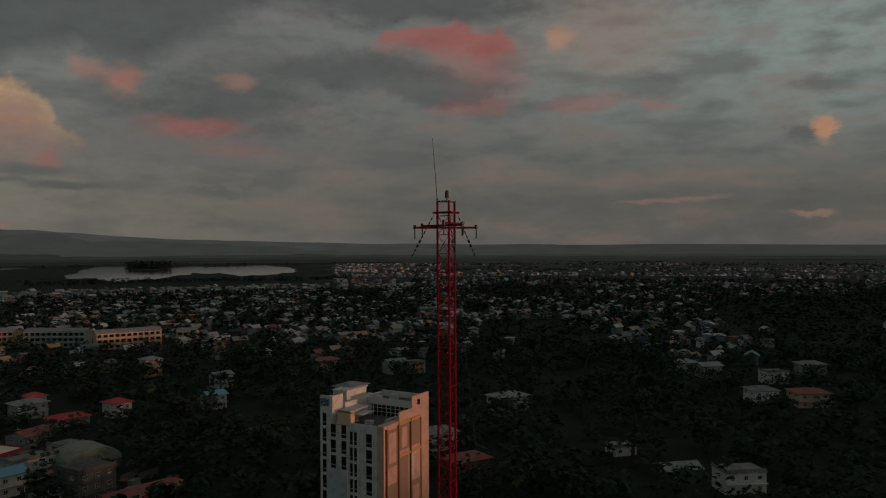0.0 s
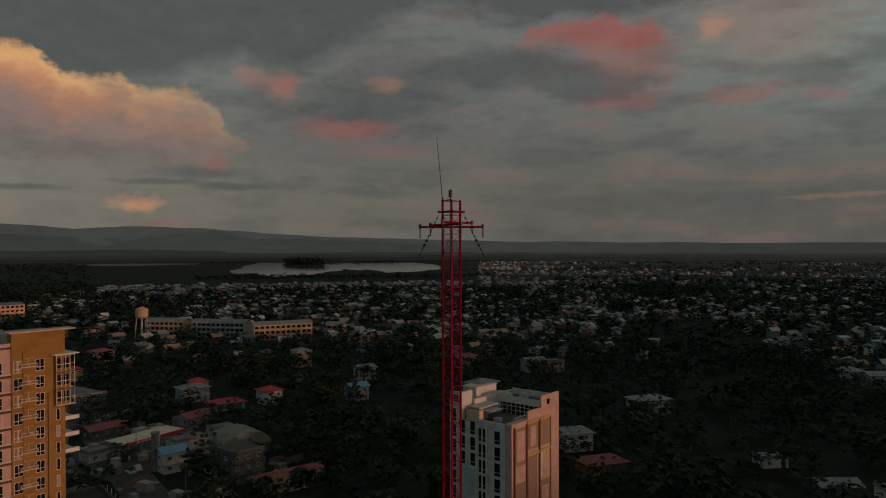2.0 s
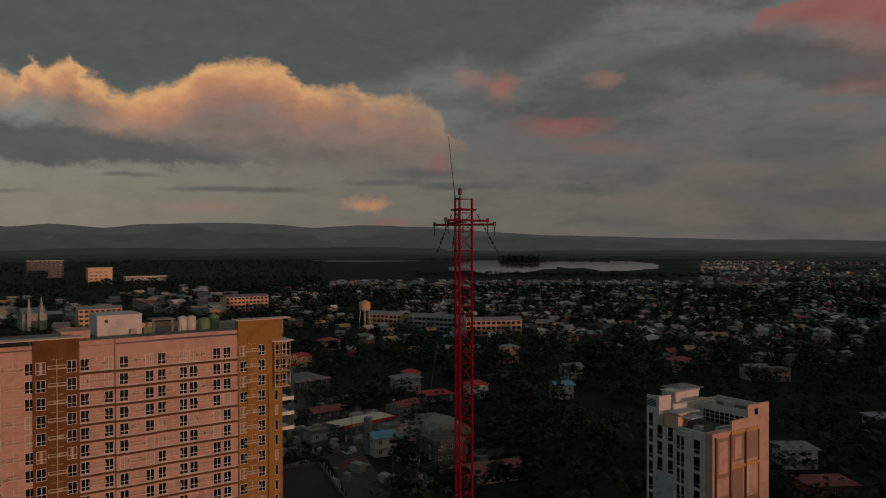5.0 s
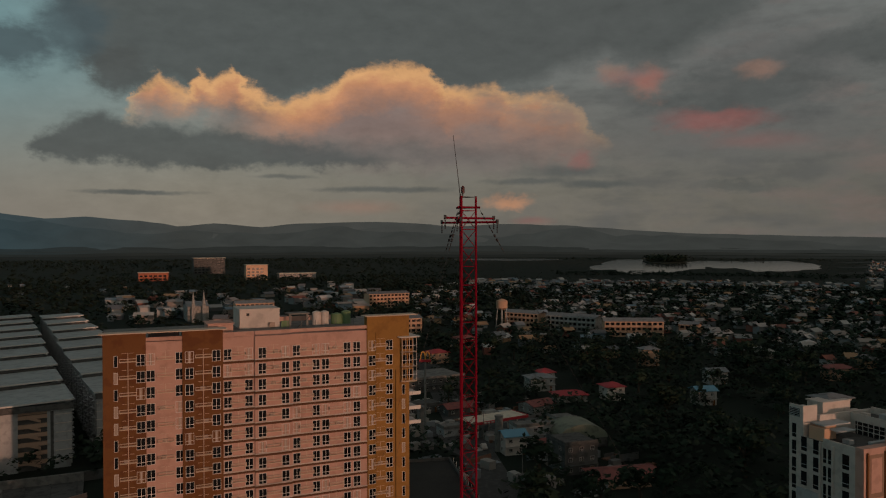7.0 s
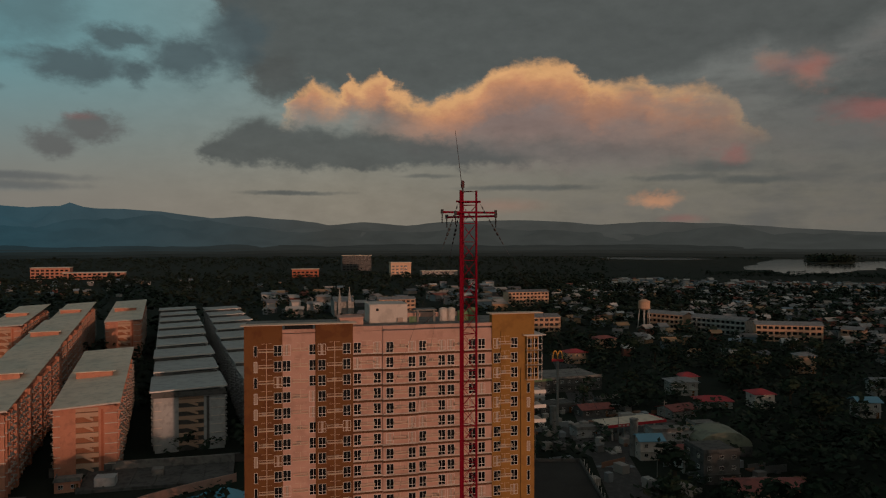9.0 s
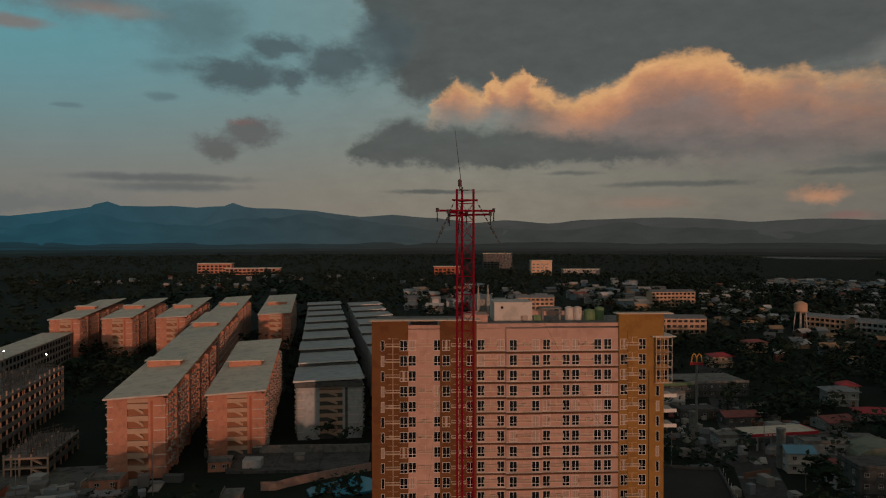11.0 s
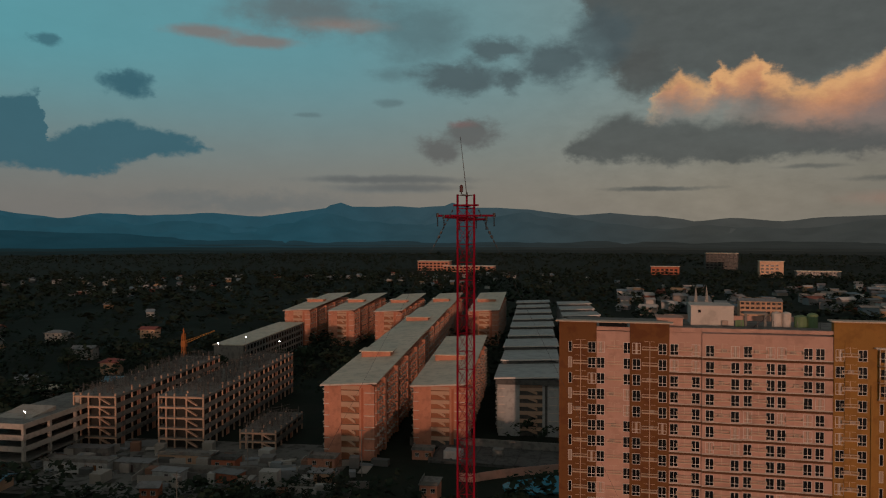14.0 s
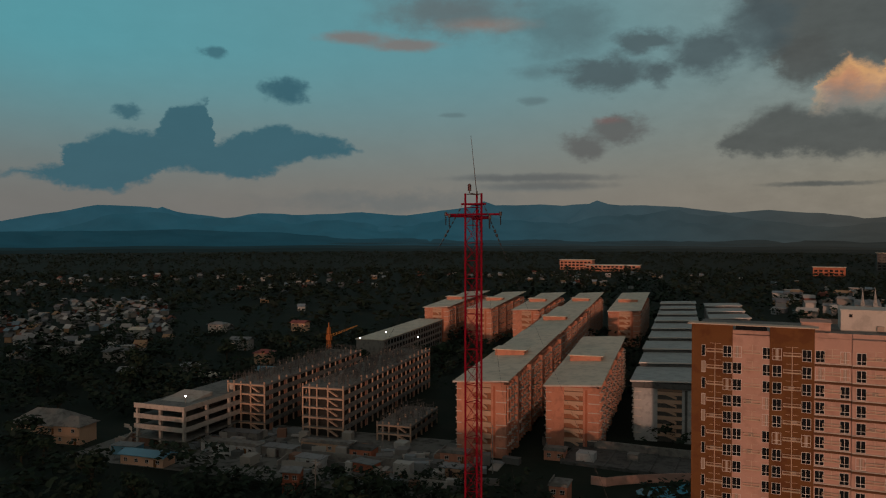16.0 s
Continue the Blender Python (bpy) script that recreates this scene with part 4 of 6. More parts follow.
part("terrace_kiosk", Shape().box(0.6, 1.9, 8.2, 11.5, 28.4, 30.7).box(2.0, 4.6, 9.2, 9.6, 28.4, 30.9), HOUSEPINK, tower, "peach terrace kiosk")
part("planter", Shape().box(5.0, 9.0, 2.4, 3.2, 28.4, 29.3), GREYWALL, tower)
part("planter", Shape().box(3.0, 4.2, 5.2, 6.6, 28.4, 29.2), GREYWALL, tower)
part("upper_storey", Shape().box(11.2, W - 0.36, 0.36, 11.59, 28.404, 31.3), WHITE, tower)
part("upper_deck", Shape().box(11.4, W - 0.4, 0.4, 11.5, 31.304, 31.4), DARKCON, tower, "dark upper roof deck")
part("terrace_parapet", Shape().box(11.0, 11.196, 0.36, 11.59, 30.7, 32.1), WHITE, tower, "white band of the upper terrace")
part("deck_unit", Shape().box(13.0, 14.6, 6.0, 7.4, 31.4, 32.5), GREYWALL, tower)
part("deck_unit", Shape().box(12.2, 13.0, 9.0, 10.4, 31.4, 32.2), WHITE, tower)
part("window_wall", Shape().box(11.1, 11.19, 1.2, 10.6, 28.42, 30.69), GLASS, tower, "dark gridded glass wall on the terrace")
for i in range(9):
    part("glazing_bar", Shape().box(11.03, 11.096, 1.3 + i * 1.1, 1.4 + i * 1.1, 28.42, 30.69), FRAME, tower)
for i in range(2):
    part("glazing_rail", Shape().box(11.03, 11.096, 1.2, 10.6, 29.2 + i * 0.8, 29.3 + i * 0.8), FRAME, tower)
part("terrace_floor", Shape().box(0.31, 10.99, 1.61, 11.59, 28.404, 28.45), DARKCON, tower, "dark terrace floor")
part("vent_window", Shape().box(12.2, 13.2, -0.05, 0.1, 31.3, 32.4), GLASS, tower)
part("louvre", Shape().box(-0.06, 0.05, 13.0, 15.2, 31.9, 33.4), GLASS, tower)
for i in range(5):
    part("louvre_slat", Shape().box(-0.1, -0.061, 13.0, 15.2, 32.0 + i * 0.3, 32.1 + i * 0.3), GREYWALL, tower)
# shallow panels on the end wall
for x0, x1, z0, z1, mat in ((1.0, 4.7, 21.0, 28.2, PANELBROWN), (5.6, 9.0, 23.4, 28.4, PANELBROWN), (9.6, 13.2, 23.4, 28.4, PANELBROWN), (5.6, 8.6, 3.0, 22.0, PANELBROWN),
                            (9.9, 11.4, 17.0, 22.0, WHITE), (9.6, 13.2, 4.0, 16.4, PANELBROWN), (1.0, 4.7, 2.0, 17.6, PANELBROWN)):
    part("wall_panel", Shape().box(x0, x1, -0.09, -0.003, z0, z1), mat, tower)
for x0, x1, z0, z1 in ((1.6, 4.1, 21.8, 27.6), (1.9, 3.9, 3.0, 14.0), (10.6, 12.2, 16.8, 21.6), (10.3, 12.6, 5.0, 15.2), (6.2, 8.1, 23.9, 27.9)):
    part("wall_panel", Shape().box(x0, x1, -0.15, -0.093, z0, z1), PEACH, tower, "pale raised panel")
for z in (22.2, 28.6):
    part("string_course", Shape().box(5.11, 9.19, -0.27, -0.1, z, z + 0.55).box(9.56, 13.29, -0.27, -0.1, z, z + 0.55), GILT, tower, "ochre projecting ledge")
for x in (0.6, 4.75, 9.2, 13.3):
    part("wall_rib", Shape().box(x, x + 0.35, -0.28, -0.003, 2.0, 28.6), GILT if x > 12 else BROWN, tower)
# window strips of the long side
for y, w, z0, z1 in ((3.4, 1.3, 3, 28), (6.6, 0.6, 3, 28.0), (7.6, 0.6, 3, 28.0), (9.4, 1.2, 19.5, 28), (12.0, 1.2, 19.5, 28.2), (14.2, 0.9, 6, 31)):
    z = z0
    while z < z1 - 2:
        s = part("window", Shape().box(-0.05, 0.03, y - w / 2, y + w / 2, z + 0.35, z + 2.85), GLASS, tower)
        part("window_rail", Shape().box(-0.10, -0.052, y - w / 2, y + w / 2, z + 1.0, z + 1.1), GREYWALL, s)
        part("sill", Shape().box(-0.14, -0.003, y - w / 2 - 0.1, y + w / 2 + 0.1, z + 0.22, z + 0.34), WHITE, s)
        z += 3.1
part("fin", Shape().box(-0.45, -0.003, 5.6, 5.9, 0, 28.4), WHITE, tower)
part("fin", Shape().box(-0.45, -0.003, 8.2, 8.5, 0, 28.4), WHITE, tower)
part("lower_screen", Shape().box(-0.5, -0.06, 8.6, 13.2, 0, 19.3), GREYWALL, tower, "grey lower screen wall")


# ---- midrise blocks ----
TILT6 = 6.5


def midrise(x, y, w, length, h, kind, label, steps=1, floors=6):
    """A five to six storey slab: stair front, balconied flanks, metal roof."""
    b = thing("midrise_block", label, "apartment building", "midrise blocks", pose(x, y, 0, 0, 0, TILT6))
    wall, roof = (MIDWALL, ROOFMET) if kind == "warm" else (GREYWALL, ROOFBLUE)
    fh = (h - 1.6) / floors
    part("body", Shape().box(0.6, w - 0.6, 1.0, length, 0, h), wall, b)
    part("front_wall", Shape().box(0, w * 0.34, 0.2, 1.0, 0, h), wall, b)
    part("front_wall", Shape().box(w * 0.70, w, 0.2, 1.0, 0, h), wall, b)
    # shallow back panel; the well's shade is put into its dark colour
    part("stair_back", Shape().box(w * 0.34, w * 0.70, 0.8, 0.996, 0, h), STAIRBACK if kind == "warm" else DARKCON, b, "open stair well with its shadow painted in")
    part("stair_head", Shape().box(w * 0.34, w * 0.70, 0.2, 0.79, h - 1.0, h), STAIRPALE, b)
    for f in range(floors):
        z = fh * f + 0.6
        part("stair_landing", Shape().box(w * 0.34 + 0.01, w * 0.70 - 0.01, 0.0, 0.79, z + fh * 0.5, z + fh * 0.92), STAIRPALE, b)
        s = Shape()
        xa, xb, za, zb = w * 0.42, w * 0.62, z + fh * 0.62, z + fh * 0.02
        s.add([(xa, 0.05, za), (xb, 0.05, zb), (xb, 0.05, zb + 0.75), (xa, 0.05, za + 0.75), (xa, 0.7, za), (xb, 0.7, zb), (xb, 0.7, zb + 0.75), (xa, 0.7, za + 0.75)],
              [(0, 1, 2, 3), (7, 6, 5, 4), (3, 2, 6, 7), (4, 5, 1, 0), (0, 3, 7, 4), (1, 5, 6, 2)])
        part("stair_flight", s, STAIRPALE, b)
        for x0, x1 in ((-0.25, w * 0.10), (w * 0.80, w + 0.25)):
            part("corner_band", Shape().box(x0, x1, -0.02, 0.197, z + fh * 0.70, z + fh * 0.70 + 0.22), WHITE, b)
    part("corner_strip", Shape().box(w * 0.74, w * 0.78, 0.08, 0.197, 0.5, h - 0.6), BRICKWALL if kind == "warm" else DARKCON, b)
    # flanks: slabs, fins and window bays
    n = int(length / 3.4)
    rows = Shape()
    for side, xs in ((0, -0.55), (1, w - 0.6)):
        for f in range(floors):
            z = fh * f + 0.6
            part("balcony_slab", Shape().box(xs, xs + 1.15, 1.2, length - 0.4, z + fh * 0.86, z + fh * 0.86 + 0.2), WHITE if kind == "warm" else GREYWALL, b)
        for f in range(floors):
            z = fh * f + 0.6 + fh * 0.86
            for i in range(n):
                yy = 1.6 + i * (length - 2.4) / n
                if i % 6 != 3:
                    x0, x1 = (xs - 0.5, xs) if side == 0 else (xs + 1.15, xs + 1.65)
                    lift = 0.0 if (i + f) % 2 else 0.35
                    rows.box(x0, x1, yy + 0.5, yy + 2.2, z - 0.14 + lift, z + 0.12 + lift).box(x0 + 0.1, x1, yy + 2.3, yy + 3.1, z - 1.4, z - 1.1)
        for i in range(n):
            yy = 1.6 + i * (length - 2.4) / n
            if i % 6 == 3:
                part("stair_pier", Shape().box(xs + 0.05 - 0.3 * (1 - side), xs + 1.1 + 0.3 * side, yy, yy + 2.4, 0, h + 0.5), wall, b)
            else:
                part("flank_fin", Shape().box(xs + 0.15, xs + 1.0, yy, yy + 0.22, 0.5, h - 0.3), wall, b)
                gl = Shape()
                for f in range(floors):
                    z = fh * f + 0.6
                    gx0, gx1 = (xs + 1.11, xs + 1.147) if side == 0 else (xs + 0.003, xs + 0.05)
                    gl.box(gx0, gx1, yy + 0.3, yy + 3.2, z + 0.25, z + fh * 0.84)
                part("window_bay", gl, GLASS, b)
    tagged(part("flank_relief", rows, MIDPALE if kind == "warm" else GREYWALL, b, "pale ledge and awning relief along the flanks"), kind="stuff")
    seg = length / steps
    jog = random.Random(int(length))
    for i in range(steps):
        y0, y1 = i * seg - (0.9 if i == 0 else 0.0), (i + 1) * seg - (0 if i == steps - 1 else 0.05)
        rise, fall = (0.9, -2.6) if steps == 1 else (0.7, 1.5)
        xl, xr = (-0.9, w + 0.9) if steps == 1 else (-0.9 + jog.uniform(-0.7, 0.7), w + 0.9 + jog.uniform(-0.9, 0.7))
        s = Shape()
        zl = h + 0.12 + (0 if steps == 1 else 1.5)
        zr = zl + rise
        s.add([(xl, y0, zl), (xr, y0, zr), (xr, y1, zr - fall), (xl, y1, zl - fall), (xl, y0, zl + 0.3), (xr, y0, zr + 0.3), (xr, y1, zr + 0.3 - fall), (xl, y1, zl + 0.3 - fall)],
              [(3, 2, 1, 0), (4, 5, 6, 7), (0, 1, 5, 4), (1, 2, 6, 5), (2, 3, 7, 6), (3, 0, 4, 7)])
        r = part("roof", s, roof, b)
        if steps > 1:
            # dark riser paints the shadow line beneath each stepped roof edge
            part("riser", Shape().box(xl + 0.5, xr - 0.5, y0 + 0.02, y0 + 0.3, h - 0.2, zl - 0.12), DARKCON, r)
        part("fascia", Shape().add([(xl, y0 - 0.06, zl - 0.1), (xr, y0 - 0.06, zr - 0.1), (xr, y0 - 0.06, zr + 0.34), (xl, y0 - 0.06, zl + 0.34), (xl, y0 - 0.004, zl - 0.1), (xr, y0 - 0.004, zr - 0.1), (xr, y0 - 0.004, zr + 0.34), (xl, y0 - 0.004, zl + 0.34)],
                                   [(0, 1, 2, 3), (7, 6, 5, 4), (3, 2, 6, 7), (4, 5, 1, 0), (0, 3, 7, 4), (1, 5, 6, 2)]), WHITE if kind == "warm" else FRAME, r)
        if steps == 1:
            ym = y0 + (y1 - y0) * 0.42
            part("roof_monitor", Shape().box(w * 0.10, w * 0.78, ym, ym + 7, h + 0.4, h + 3.6), wall, r)
            part("monitor_roof", Shape().box(w * 0.05, w * 0.84, ym - 0.6, ym + 7.6, h + 3.6, h + 3.85), roof, r)
        part("gable_fill", Shape().box(0.7, w - 0.7, y0 + 1.3, y1 - 0.3, h - 0.1, h + (0.35 if steps == 1 else 0.1)), wall, r)
    return b


WARM = "salmon midrise housing block with open stairs and metal roof"
COOL = "shaded grey midrise housing block with stepped metal roofs"
midrise(-79.6, 184.0, 14.6, 98, 21.2, "warm", WARM)
midrise(-58.4, 203.0, 15.6, 92, 18.2, "warm", WARM)
midrise(-35.4, 221.0, 20.0, 305, 16.8, "cool", COOL, steps=9)
midrise(-9.0, 235.0, 20.0, 290, 16.6, "cool", COOL, steps=8)
midrise(-98.0, 300.0, 16.0, 100, 20.0, "warm", WARM)
midrise(-84.5, 415.0, 17.0, 105, 19.6, "warm", WARM)
midrise(-189.0, 390.0, 15.0, 95, 20.0, "warm", WARM)
midrise(-163.0, 393.0, 15.0, 95, 20.0, "warm", WARM)
midrise(-135.5, 396.0, 15.0, 95, 20.0, "warm", WARM)
midrise(-112.0, 412.0, 15.0, 90, 20.0, "warm", WARM)


# ---- construction site ----
def frame_block(x, y, w, length, floors, label, fh=2.85, seed=1):
    """An unfinished concrete frame: slabs, columns, stair front, props and starter bars on the deck."""
    b = thing("building_frame", label, "construction", "unfinished blocks", pose(x, y, 0, 0, 0, TILT6))
    r = random.Random(seed)
    h = floors * fh
    n = max(4, int(length / 4.6))
    for f in range(1, floors + 1):
        part("floor_slab", Shape().box(0, w, 0, length, f * fh - 0.22, f * fh), CONCRETE, b)
        part("edge_beam", Shape().box(w - 0.3, w + 0.06, 0.2, length, f * fh - 0.75, f * fh - 0.224), CONCRETE, b)
        if f < floors:
            part("low_wall", Shape().box(w - 0.2, w - 0.02, 0.4, length - 0.4, f * fh, f * fh + 0.8), CONCRETE, b)
        part("edge_beam", Shape().box(0.1, w - 0.1, -0.08, 0.25, f * fh - 0.65, f * fh - 0.224), STAIRPALE, b)
        s = Shape()
        xa, xb, za, zb = w * 0.55, w * 0.85, f * fh - 0.4, (f - 1) * fh + 0.3
        s.add([(xa, -0.15, za), (xb, -0.15, zb), (xb, -0.15, zb + 0.4), (xa, -0.15, za + 0.4), (xa, 0.8, za), (xb, 0.8, zb), (xb, 0.8, zb + 0.4), (xa, 0.8, za + 0.4)],
              [(0, 1, 2, 3), (7, 6, 5, 4), (3, 2, 6, 7), (4, 5, 1, 0), (0, 3, 7, 4), (1, 5, 6, 2)])
        part("stair_flight", s, STAIRPALE, b)
    col = Shape().box(-0.22, 0.22, -0.22, 0.22, 0, h + 0.7).mesh("column")
    for xx in (0.25, w * 0.18, w * 0.36, w * 0.62, w - 0.25):
        part("column", col, STAIRPALE, b, m=pose(xx, 0.25, 0))
    for i in range(1, n + 1):
        yy = 0.25 + (length - 0.5) * i / n
        for xx in (0.25, w * 0.5, w - 0.25):
            part("column", col, CONCRETE, b, m=pose(xx, yy, 0) @ Matrix.Diagonal((1, 1, r.uniform(0.93, 1.06), 1)))
        if r.random() < 0.28:
            part("infill_wall", Shape().box(w - 0.22, w - 0.1, yy - 1.9, yy - 0.3, 0, h), MIDWALL, b)
    # dark block added inside to paint the shade between the floors
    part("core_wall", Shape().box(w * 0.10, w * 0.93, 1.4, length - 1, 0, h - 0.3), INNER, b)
    bars = Shape()
    for i in range(int(length * w / 2.2)):
        xx, yy = r.uniform(0.3, w - 0.3), r.uniform(0.3, length * 0.95)
        hh = r.uniform(1.2, 3.3)
        bars.tube((xx, yy, h), (xx + r.uniform(-0.05, 0.05), yy, h + hh), 0.07, 4)
        if r.random() < 0.7:
            ln = r.uniform(1.5, 4)
            bars.tube((xx, yy, h + hh * 0.8), (xx + ln * r.choice((0, 1)), yy + ln * r.choice((0, 1)), h + hh * 0.8), 0.05, 4)
    tagged(part("propping", bars, DARKCON, b, "forest of steel props and starter bars on the deck"), kind="stuff")
    return b


frame_block(-133.0, 183.5, 14.6, 84, 5, "raw concrete frame of an unfinished block with stairs", 3.15, 3)
frame_block(-159.5, 179.5, 14.0, 76, 5, "raw concrete frame of an unfinished block with deck props", 3.1, 4)
frame_block(-108.5, 188.0, 11.5, 26, 2, "low unfinished concrete frame with bare columns", 2.6, 5)
long_hall = thing("housing_shell", "long unfinished grey block with a bare flat roof", "building", m=pose(-180.0, 296, 0, 0, 0, TILT6))
part("body", Shape().box(0, 14, 0, 90, 0, 13.6), CONCRETE, long_hall)
part("roof", Shape().box(-0.4, 14.4, -0.4, 90.4, 13.6, 14.0), ROOFMET, long_hall)
for f in range(4):
    for i in range(22):
        part("window_opening", Shape().box(13.98, 14.05, 1.5 + i * 4, 3.9 + i * 4, 1.2 + f * 3.2, 3.2 + f * 3.2), GLASS, long_hall)

crane = thing("tower_crane", "orange site crane with a long sloping lattice jib", "crane", m=pose(-193.0, 292, 0, 0, 0, 0))
part("tower", Shape().tube((-0.8, -0.8, 0), (-0.5, -0.5, 19), 0.22, 5).tube((0.8, -0.8, 0), (0.5, -0.5, 19), 0.22, 5).tube((0.8, 0.8, 0), (0.5, 0.5, 19), 0.22, 5).tube((-0.8, 0.8, 0), (-0.5, 0.5, 19), 0.22, 5), ORANGEP, crane)
for i in range(9):
    part("tower_brace", Shape().tube((-0.7, -0.7, i * 2.1), (0.7, -0.7, i * 2.1 + 2.1), 0.14, 5), ORANGEP, crane)
part("cab", Shape().box(-0.9, 1.3, -0.9, 0.9, 13.0, 15.6), ORANGEP, crane)
part("mast_head", Shape().tube((0, 0, 16.5), (0, 0, 21.5), 0.7, 6, 0.2), ORANGEP, crane)
jib = part("jib", Shape().tube((0.8, 0, 14.5), (13, 5, 20.0), 0.14, 5).tube((0.8, 0, 15.6), (13, 5, 20.2), 0.14, 5), OCHRE, crane, "long yellow lattice jib")
for i in range(10):
    a, c = Vector((0.8, 0, 14.5)).lerp(Vector((13, 5, 20.0)), i / 10), Vector((0.8, 0, 15.6)).lerp(Vector((13, 5, 20.2)), (i + 0.5) / 10)
    part("jib_brace", Shape().tube(a, c, 0.1, 4), OCHRE, jib)
for x, y, z in ((-163.0, 270.6, 18.5), (-161.8, 292.1, 18.5), (-140.7, 282.5, 18.5), (-158.5, 159.5, 15.0)):
    fl = thing("floodlight", "small bright site floodlight on a thin pole", "lamp", "site floodlights", pose(x, y, 0))
    part("pole", Shape().tube((0, 0, 0), (0, 0, z - 0.3), 0.09, 6), CONCRETE, fl)
    part("lens", Shape().box(-0.2, 0.2, -0.1, 0.1, z - 0.3, z + 0.1), FLOOD, fl)

park = thing("parking_deck", "pale three-deck parking building with open strip sides and a ramp", "building", m=pose(-172, 152.5, 0, 0, 0, 3))
for f in range(4):
    z = 3.0 + f * 3.1
    part("deck", Shape().box(0, 18.5, 0, 44, z - 0.25, z), CONCRETE, park)
    if f > 0:
        part("parapet", Shape().box(-0.1, 18.6, -0.15, 0.1, z - 0.5, z + 0.95), MIDPALE, park)
        part("parapet", Shape().box(18.4, 18.65, 0.1, 44, z - 0.5, z + 0.95), MIDPALE, park)
for xx in (0.6, 9.2, 17.9):
    for yy in (0.8, 11, 22, 33, 43):
        part("column", Shape().box(xx - 0.4, xx + 0.4, yy - 0.4, yy + 0.4, 0, 12.3), MIDPALE, park)
part("stair_head", Shape().box(12, 18, 30, 40, 12.3, 15.0), MIDPALE, park)
# dark block that paints in the shade deep between the decks
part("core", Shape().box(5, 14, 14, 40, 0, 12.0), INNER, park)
part("roof_hump", Shape().add([(2, 9, 12.3), (13, 9, 12.3), (13, 20, 13.6), (2, 20, 13.6), (2, 9, 12.2), (13, 9, 12.2), (13, 20, 12.2), (2, 20, 12.2)], [(0, 1, 2, 3), (7, 6, 5, 4), (0, 4, 5, 1), (1, 5, 6, 2), (2, 6, 7, 3), (3, 7, 4, 0)]), MIDPALE, park, "pale ramp hump on the top deck")
for k in range(7):
    a0, a1 = -0.2 + 0.26 * k, -0.2 + 0.26 * (k + 1)
    part("ramp_wall", Shape().add([(-11 + 8 * math.cos(a), -4 + 12 * math.sin(a), z) for z in (0.2 + 0.42 * k, 1.4 + 0.42 * k) for a in (a0, a1)] + [(-11.4 + 8 * math.cos(a), -4 + 12 * math.sin(a), z) for z in (0.2 + 0.42 * k, 1.4 + 0.42 * k) for a in (a0, a1)],
                                  [(0, 1, 3, 2), (4, 6, 7, 5), (2, 3, 7, 6), (0, 4, 5, 1), (0, 2, 6, 4), (1, 5, 7, 3)]), MIDPALE, park, "pale curved ramp wall")
part("ramp", Shape().add([(-9, 6, 0), (-3, 6, 0), (-0.2, 24, 3), (-6, 24, 3), (-9, 6, -0.2), (-3, 6, -0.2), (-0.2, 24, 2.7), (-6, 24, 2.7)], [(0, 1, 2, 3), (7, 6, 5, 4), (0, 4, 5, 1), (1, 5, 6, 2), (2, 6, 7, 3), (3, 7, 4, 0)]), CONCRETE, park)
# ---- houses and low buildings ----
HWIN, HPANE = window_meshes(1.15, 1.1)
SPOTS = []          # footprints that trees keep clear of: x, y, radius


